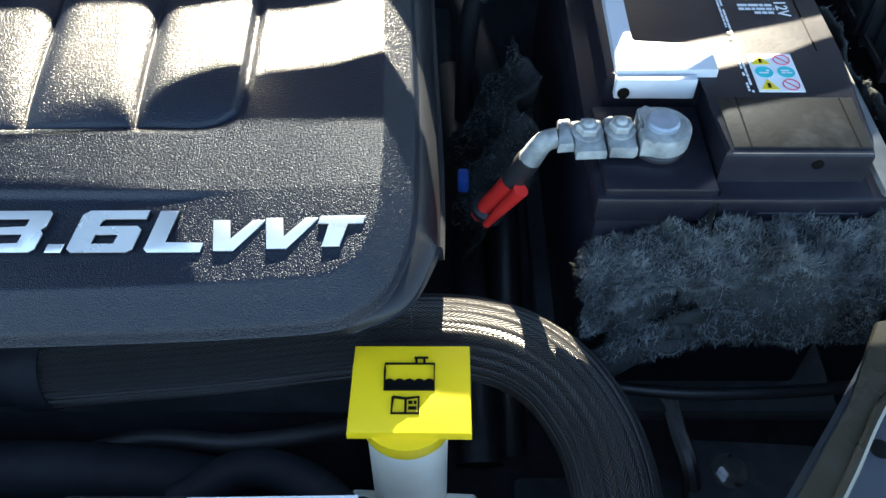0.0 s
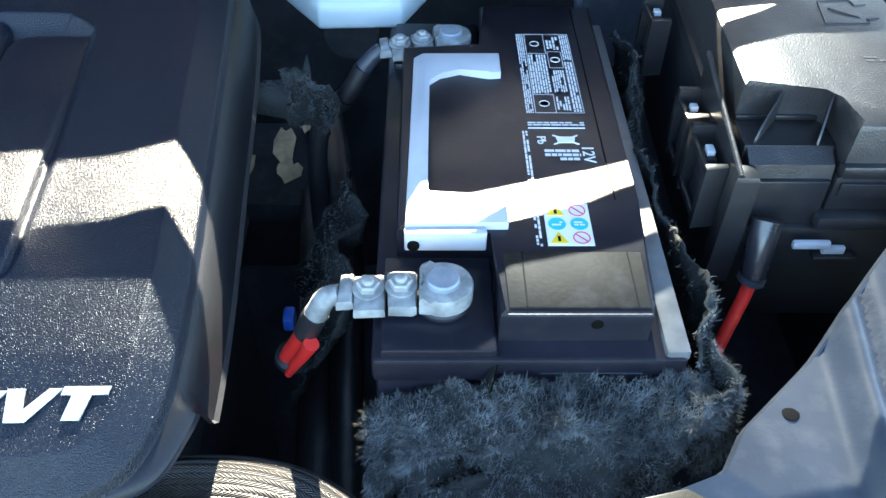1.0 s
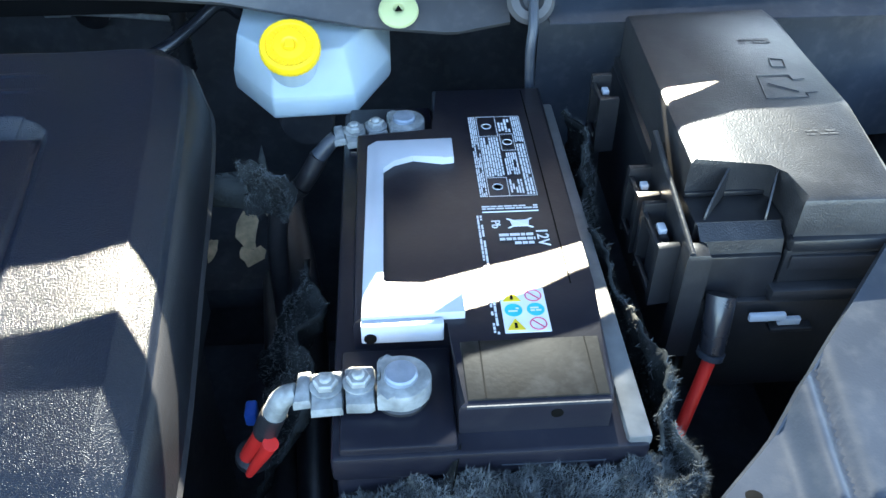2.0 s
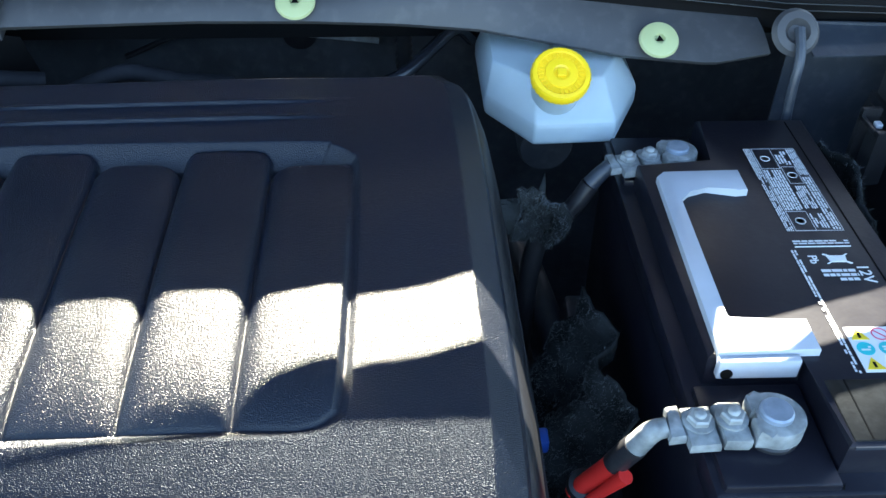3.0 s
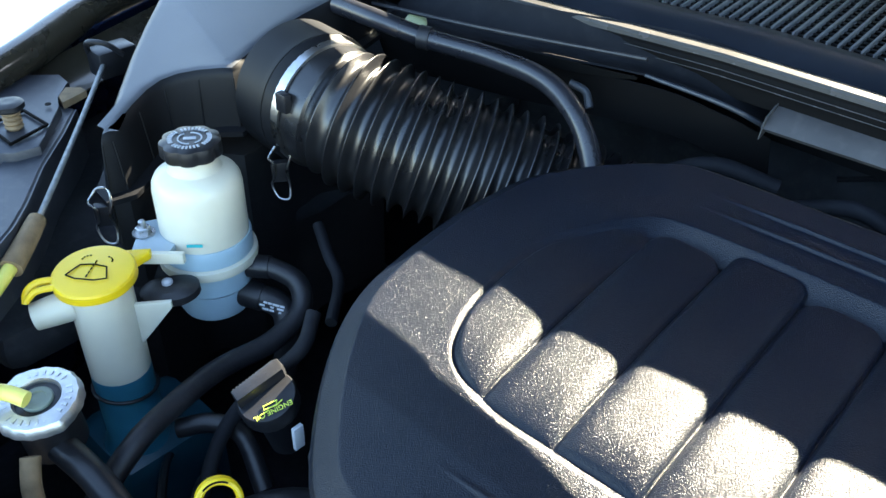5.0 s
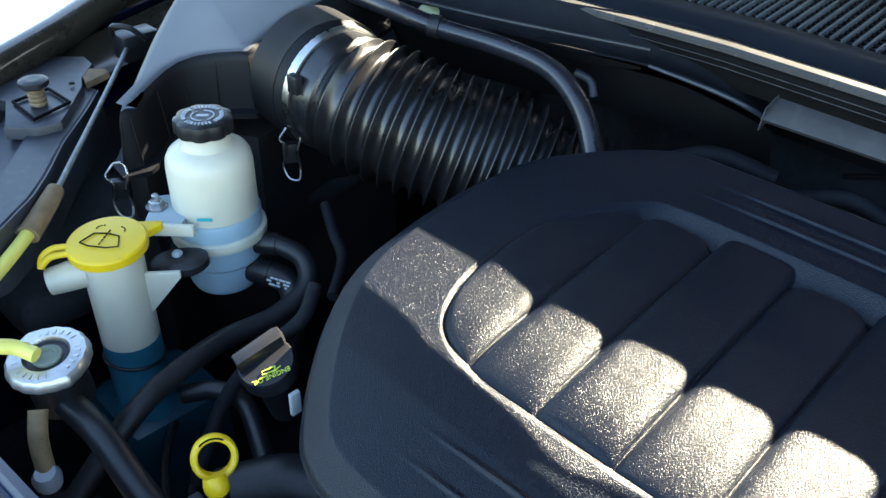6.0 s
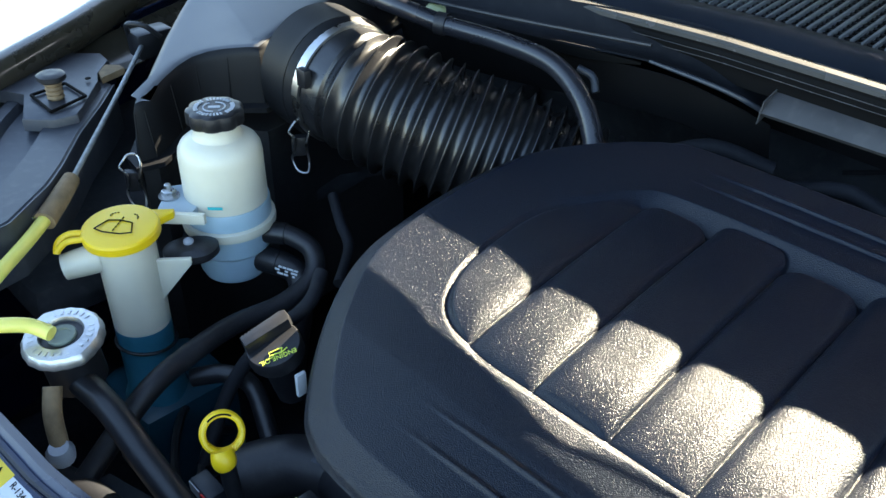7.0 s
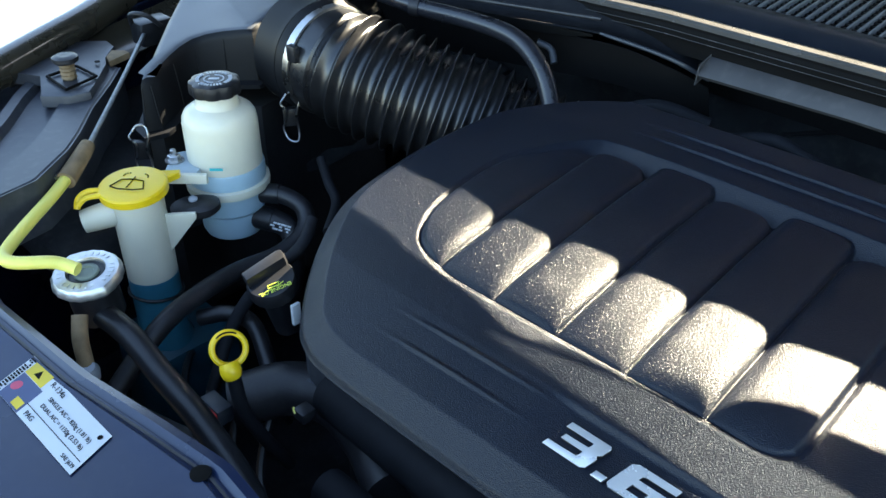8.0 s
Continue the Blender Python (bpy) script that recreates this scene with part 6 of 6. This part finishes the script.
can = tube([tm @ Vector(p) for p in ((-.010, .002, .0003), (-.004, .0045, .0003), (.002, .0035, .0003), (.0045, .006, .0003), (.010, .0062, .0003))], 0.0005, 6, 1, smooth=False)
tube([tm @ Vector(p) for p in ((-.006, .000, .0003), (.006, .000, .0003), (.0065, .0035, .0003), (-.004, .004, .0003), (-.006, .000, .0003))], 0.0005, 6, 1, can, False)
part("print", can, M_GREENINK, oc, "yellow-green oil can sign", smooth=False)

dk = thing("dipstick", (-0.487, 0.216, 0.80), "yellow ring handle of the engine oil dipstick", "dipstick")
DC = Vector((-.4895, .2165, .842))
dm = Matrix.Translation(DC) @ (Vector((-.097, .04, 1.27)) - DC).to_track_quat("Z", "Y").to_matrix().to_4x4() @ Matrix.Rotation(radians(10), 4, "X")
ring_band = bmesh.new()
hoops = [[ring_band.verts.new(dm @ Vector((r * math.cos(a), r * math.sin(a), h))) for a in np.linspace(0, 2 * math.pi, 48, endpoint=False)] for r, h in ((0.0108, -0.0046), (0.0105, 0.0), (0.0108, 0.0042), (0.0120, 0.0054), (0.0138, 0.0053), (0.0152, 0.0040), (0.0155, 0.0), (0.0152, -0.0042), (0.0138, -0.0054), (0.0120, -0.0054))]
for p, q in zip(hoops, hoops[1:] + hoops[:1]):
    for k in range(48):
        ring_band.faces.new((p[k], p[(k + 1) % 48], q[(k + 1) % 48], q[k]))
part("ring", ring_band, M_YELLOW, dk, "yellow ring with black moulded letters")
part("stem", tube([DC + Vector((.0110, -.0080, -.003)), DC + Vector((.0145, -.0090, -.008)), DC + Vector((.0160, -.0085, -.0130))], lambda u: 0.0072 + 0.0012 * math.sin(u * 3.1), 18, 6), M_YELLOW, dk)
part("tube", tube([DC + Vector((.0160, -.0085, -.0125)), DC + Vector((.018, -.003, -.06)), DC + Vector((.018, .03, -.14))], 0.0058, 12, 6), M_PIPE, dk)
wn_ = bmesh.new()
for k in range(9):
    a = radians(60 + k * 8)
    prism([(-.0006, -.0012), (.0006, -.0012), (.0006, .0012), (-.0006, .0012)], 0.0, 0.0004, dm @ Matrix.Translation((0.0130 * math.cos(a), 0.0130 * math.sin(a), 0.0054)) @ Matrix.Rotation(a, 4, "Z"), 0, wn_)
part("print", wn_, M_INK, dk, "tiny black moulded letters", smooth=False)

# ---- hoses, looms and connectors by the oil cap ----
lh = thing("lower_hose", (-.46, .29, .752), "thick black rubber hose with faint print below the cover", "hose")
part("hose", tube([(-.53, .235, .745), (-.50, .275, .755), (-.46, .295, .752), (-.41, .290, .745), (-.36, .27, .74)], 0.024, 28, 8), M_RUBBER, lh)
part("print", bars(-.020, .020, -.003, .003, 1, frame_at((-.470, .282, .7765), (1, .35, 0), (-.25, .9, .35)), 0.0004, 0.75), M_PANEL, lh, "faint grey print", smooth=False)
pipe("wire_loom", [(-.565, .36, .865), (-.552, .335, .852), (-.57, .30, .82), (-.58, .27, .78), (-.56, .23, .74)], 0.006, M_PIPE, "black corrugated wiring loom beside the oil cap", "wire")
pipe("wire_loom", [(-.66, .445, .86), (-.63, .43, .85), (-.60, .415, .845), (-.57, .38, .84)], 0.005, M_PIPE, "thin black wiring loom under the intake duct", "wire")
pipe("wire_loom", [(-.62, .26, .775), (-.60, .28, .78), (-.575, .29, .775), (-.54, .28, .75)], 0.008, M_BLACK, "black taped connector loom under the reservoir hose", "wire")
cn = thing("plug_connector", (-.515, .213, .765), "grey and red wiring plug near the radiator", "plug")
part("shell", box(-.530, -.502, .203, .218, .755, .772, 0.002), M_PANEL, cn)
part("insert", box(-.513, -.503, .2015, .2035, .760, .770, 0.001), M_RED, cn)
part("label", box(-.529, -.515, .2022, .2032, .760, .770), M_LABEL, cn, smooth=False)
cn = thing("plug_connector", (-.42, .25, .80), "dark plug with a pale wire below the cover", "plug")
part("shell", box(-.450, -.436, .242, .256, .777, .788, 0.002), M_BLACK, cn)
part("wire", tube([(-.449, .243, .7885), (-.446, .241, .7890), (-.443, .240, .788)], 0.0009, 8, 5), M_YELLOWPALE, cn)
solo("white_tag", box(-.511, -.5075, .2905, .299, .812, .833, 0.0005), M_LABEL, "small white tag tucked beside the engine cover", "tag")
# box added so the gap under the rail reads dark
solo("rail_gap_fill", box(-1.22, -0.80, 0.20, 0.93, 0.74, 0.79, 0.02), M_DARK, "dark box added to fill the gap under the wing rail", "wheel arch", kind="structure")
cl = thing("fan_bracket", (-.56, .17, .72), "dull grey fan shroud bracket behind the radiator", "bracket")
part("plate", prism([(-.60, .12), (-.50, .12), (-.47, .165), (-.53, .19), (-.60, .17)], 0.735, 0.745, None, 0.002), M_PANEL, cl)
pipe("fan_hose", [(-.62, .14, .74), (-.55, .15, .755), (-.48, .15, .75), (-.42, .13, .73)], 0.014, M_BLACK, "black pipe along the fan shroud")
for k in range(4):
    pipe("loose_wire", [(-.70 + k * .05, .30, .66), (-.66 + k * .05, .26, .70 + k * .01), (-.60 + k * .04, .22, .69), (-.5 + k * .03, .2, .66)], 0.004, M_BLACK, "loose black wire low beside the radiator", "wire", "loose wires", 8)

# ---- radiator support ----
sup = thing("radiator_support", (-0.3, 0.06, 0.80), "glossy dark blue radiator support bar with rolled edge", "radiator support")
SE = ((-.80, .14), (-.70, .118), (-.633, .106), (-.508, .116), (-.43, .130), (-.367, .140), (-.314, .136), (-.20, .115), (0.05, .10), (.2, .09))


def bar(u, v):
    x = -.82 + 1.0 * u
    y1 = lerp_table(x, SE)
    prof = ((0, -.035), (0.03, -.004), (0.06, 0.0), (.80, 0.0), (.88, 0.002), (.91, -.001), (.93, -.001), (.96, 0.003), (1.0, 0.001), (1.0, -.012))
    k = v * (len(prof) - 1)
    i = min(int(k), len(prof) - 2)
    a, c = prof[i], prof[i + 1]
    w = a[0] + (c[0] - a[0]) * (k - i)
    return (x, -0.03 + (y1 + 0.03) * w, 0.868 + a[1] + (c[1] - a[1]) * (k - i))


part("bar", sheet(bar, steps(80), steps(28), 0.0015), M_PAINT, sup)
part("seam", sheet(lambda u, v: (-.80 + .95 * u, lerp_table(-.80 + .95 * u, SE) * 0.985 - 0.014 + 0.002 * v, 0.8695), steps(60), steps(2), 0.0006), M_RUBBER, sup, "thin black sealing line")
# black disc in place of an opening, for its shade
part("hole", lathe([(0.0068, 0), (0.0068, 0.0006), (0.005, 0.0008)], (-.371, .122, .8698), seg=24), M_INK, sup)
# information label
im = Matrix.Translation((-.551, .0965, .8692)) @ Matrix(((.112 / .112, -.012 / .034, 0, 0), (.002 / .112, .034 / .034, 0, 0), (0, 0, 1, 0), (0, 0, 0, 1))) @ Matrix.Diagonal((1, -1, 1, 1))
lab = part("information_label", prism([(0, 0), (.112, 0), (.112, .034), (0, .034)], 0, 0.0004, im), M_LABEL, sup, "white printed refrigerant label with yellow band", smooth=False)
part("band", prism([(.008, .0004), (.032, .0004), (.032, .012), (.008, .012)], 0.0004, 0.0006, im), M_AMBER, lab, smooth=False)
part("band", prism([(.008, .0125), (.036, .0125), (.036, .034), (.008, .034)], 0.0004, 0.0006, im), M_NAVY, lab, smooth=False)
part("band", prism([(.024, .026), (.034, .026), (.034, .0325), (.024, .0325)], 0.0006, 0.0008, im), M_AMBER, lab, smooth=False)
part("sign", prism([(.016, .009), (.024, .009), (.020, .003)], 0.0006, 0.0008, im), M_INK, lab, smooth=False)
part("sign", lathe([(0.0042, 0.0006), (0.0042, 0.0008)], im @ Vector((.014, .022, 0)), seg=20), M_MAGENTA, lab, smooth=False)
part("bar_code", bars(.001, .007, .001, .033, 14, im, 0.0007, 0.9), M_INK, lab, smooth=False)
part("rule", prism([(.036, .0245), (.110, .0245), (.110, .0250), (.036, .0250)], 0.0004, 0.0006, im), M_INK, lab, smooth=False)
wr = im @ Matrix.Diagonal((1, -1, 1, 1))
for words, x, y, sz, al in (("R-134a", .036, .0045, .0062, "LEFT"), ("SINGLE A/C = 820g (1.81 lb)", .046, .0125, .0046, "LEFT"), ("DUAL A/C = 1150g (2.53 lb)", .046, .0190, .0046, "LEFT"),
                            ("PAG", .041, .0295, .0055, "LEFT"), ("SAE J639", .094, .0300, .0040, "LEFT")):
    part("print", text_bm(words, sz, wr @ Matrix.Translation((x, -y, 0.0006)), 0.0001, 1.05, al), M_INK, lab, "black print", smooth=False)
part("punch_mark", lathe([(0.002, 0.0004), (0.002, 0.0007)], im @ Vector((.106, .006, 0)), seg=14), M_INK, lab, smooth=False)

# ---- wing rail and prop rod ----
wr_ = thing("wing_rail", (-0.95, 0.32, 0.86), "dusty dark blue wing rail with brackets and holes", "wing panel")
INN = ((.10, -.72), (.188, -.738), (.235, -.775), (.258, -.800), (.296, -.848), (.339, -.893), (.40, -.965), (.50, -1.02), (.75, -1.06))
RAIL_FOLDS = ((0, -.002), (.02, 0), (.28, 0), (.31, -.008), (.60, -.010), (.63, -.002), (.71, -.001), (.74, -.015), (1.0, -.018))
part("rail", sheet(lambda u, v: (lerp_table(.10 + .27 * u, INN) - 0.13 * v, .10 + .27 * u - 0.06 * v, 0.904 + lerp_table(v, RAIL_FOLDS)), steps(40), steps(101), 0.002), M_RAIL, wr_, angle=12)
part("flange", sheet(lambda u, v: (lerp_table(.10 + .27 * u, INN) + 0.003 * v, .10 + .27 * u, 0.904 - 0.05 * v), steps(50), steps(4), 0.0015), M_RAIL, wr_)
part("raised_bracket", prism([(-1.035, .350), (-.998, .391), (-.972, .388), (-.948, .362), (-.928, .356), (-.882, .317), (-.868, .306), (-.872, .284), (-.893, .263), (-.945, .288), (-.98, .265), (-1.02, .275)], 0.900, 0.9125, None, 0.0015), M_RAIL, wr_, "raised pressed bracket")
# rail holes: black discs laid on for shade
part("hole", lathe([(0.0035, 0), (0.0035, 0.0008)], (-.825, .258, .9025), seg=16), M_INK, wr_)
dia = [(-.884, .288), (-.897, .328), (-.939, .326), (-.933, .289)]
for (ax_, ay_), (bx_, by_) in zip(dia, dia[1:] + dia[:1]):
    # recess shade drawn as black lines round the diamond
    part("slot", tube([(ax_, ay_, .915), (bx_, by_, .915)], 0.0016, 6, 1, smooth=False), M_INK, wr_, "black line for the shade at the diamond recess")
part("tongue", prism([(-.975, .372), (-.955, .392), (-.945, .392), (-.935, .362)], 0.905, 0.912, None, 0.001), M_BROWN, wr_, "dusty folded tongue")
part("hole", lathe([(0.003, 0), (0.003, 0.0008)], (-.935, .348, .915), seg=16), M_INK, wr_)
part("bolt", hexnut((-1.010, .315, .915), 0.010, 0.006), M_RUST, wr_, "rusty bolt head")
part("stud", lathe([(0.0085 if k % 2 else 0.0072, k * 0.0022) for k in range(9)], (-.915, .306, .913), seg=20), M_BROWN, wr_, "threaded hood stop")
part("stud_head", lathe([(0.012, 0), (0.0135, 0.002), (0.0135, 0.006), (0.009, 0.008), (0.004, 0.0075)], (-.915, .306, .932), seg=24, wave=lambda i, a: 1 + 0.03 * math.cos(6 * a)), M_RUBBER, wr_, "black rubber hood stop")
part("bolt", hexnut((-.786, .198, .8905), 0.009, 0.006), M_STEEL, wr_)
part("nut", lathe([(0.008, 0), (0.008, 0.003), (0.005, 0.005)], (-.76, .21, .890), seg=16), M_STEEL, wr_)
fw = thing("front_wing", (-1.2, 0.4, 0.85), "dark painted front wing edge with dusty rim", "wing")
part("edge", tube([(-.905, .05, .90), (-.958, .20, .912), (-1.034, .36, .922), (-1.122, .55, .932), (-1.185, .95, .94)], 0.020, 16, 8), M_OLIVE, fw)
part("gutter", sheet(lambda u, v: (-.965 - 0.20 * u - 0.05 * v + 0.02 * (u > 0.9), .27 + .68 * u, 0.875 + 0.03 * u + 0.025 * v * v), steps(20), steps(5), 0.002), M_OLIVE, fw)
part("skin", sheet(lambda u, v: (-.95 - 0.27 * u - 0.10 * v, .05 + .9 * u, 0.905 + 0.03 * u - 0.5 * v * v), steps(20), steps(6), 0.002), M_PAINT, fw)
lt = thing("latch_bracket", (-1.0, 0.445, 0.90), "small dark bracket at the top of the prop rod", "bracket")
part("plate", box(-1.015, -.985, .430, .475, .895, .925, 0.004), M_BLACK, lt)
part("loop", tube([(-1.01, .432, .92), (-1.0, .428, .935), (-.985, .44, .935), (-.98, .455, .92)], 0.003, 10, 5), M_BLACK, lt)
rod = thing("prop_rod", (-0.76, 0.23, 0.88), "steel hood prop rod with brown grip and yellow end", "prop rod")
part("rod", tube([(-1.02, .462, .915), (-.90, .360, .905), (-.777, .252, .895)], 0.0026, 12, 6), M_ZINC, rod)
part("grip", tube([(-.785, .258, .896), (-.770, .243, .894), (-.748, .217, .888)], lambda u: 0.0075 + 0.0015 * u, 16, 6), M_BROWN, rod, "dusty brown foam grip")
part("end", tube([(-.752, .221, .889), (-.730, .195, .887), (-.700, .160, .887), (-.678, .135, .886), (-.664, .125, .886), (-.650, .130, .886), (-.636, .148, .885), (-.630, .157, .882), (-.618, .164, .879)], 0.0055, 14, 6), M_YELLOWPALE, rod, "pale yellow plastic-coated end")
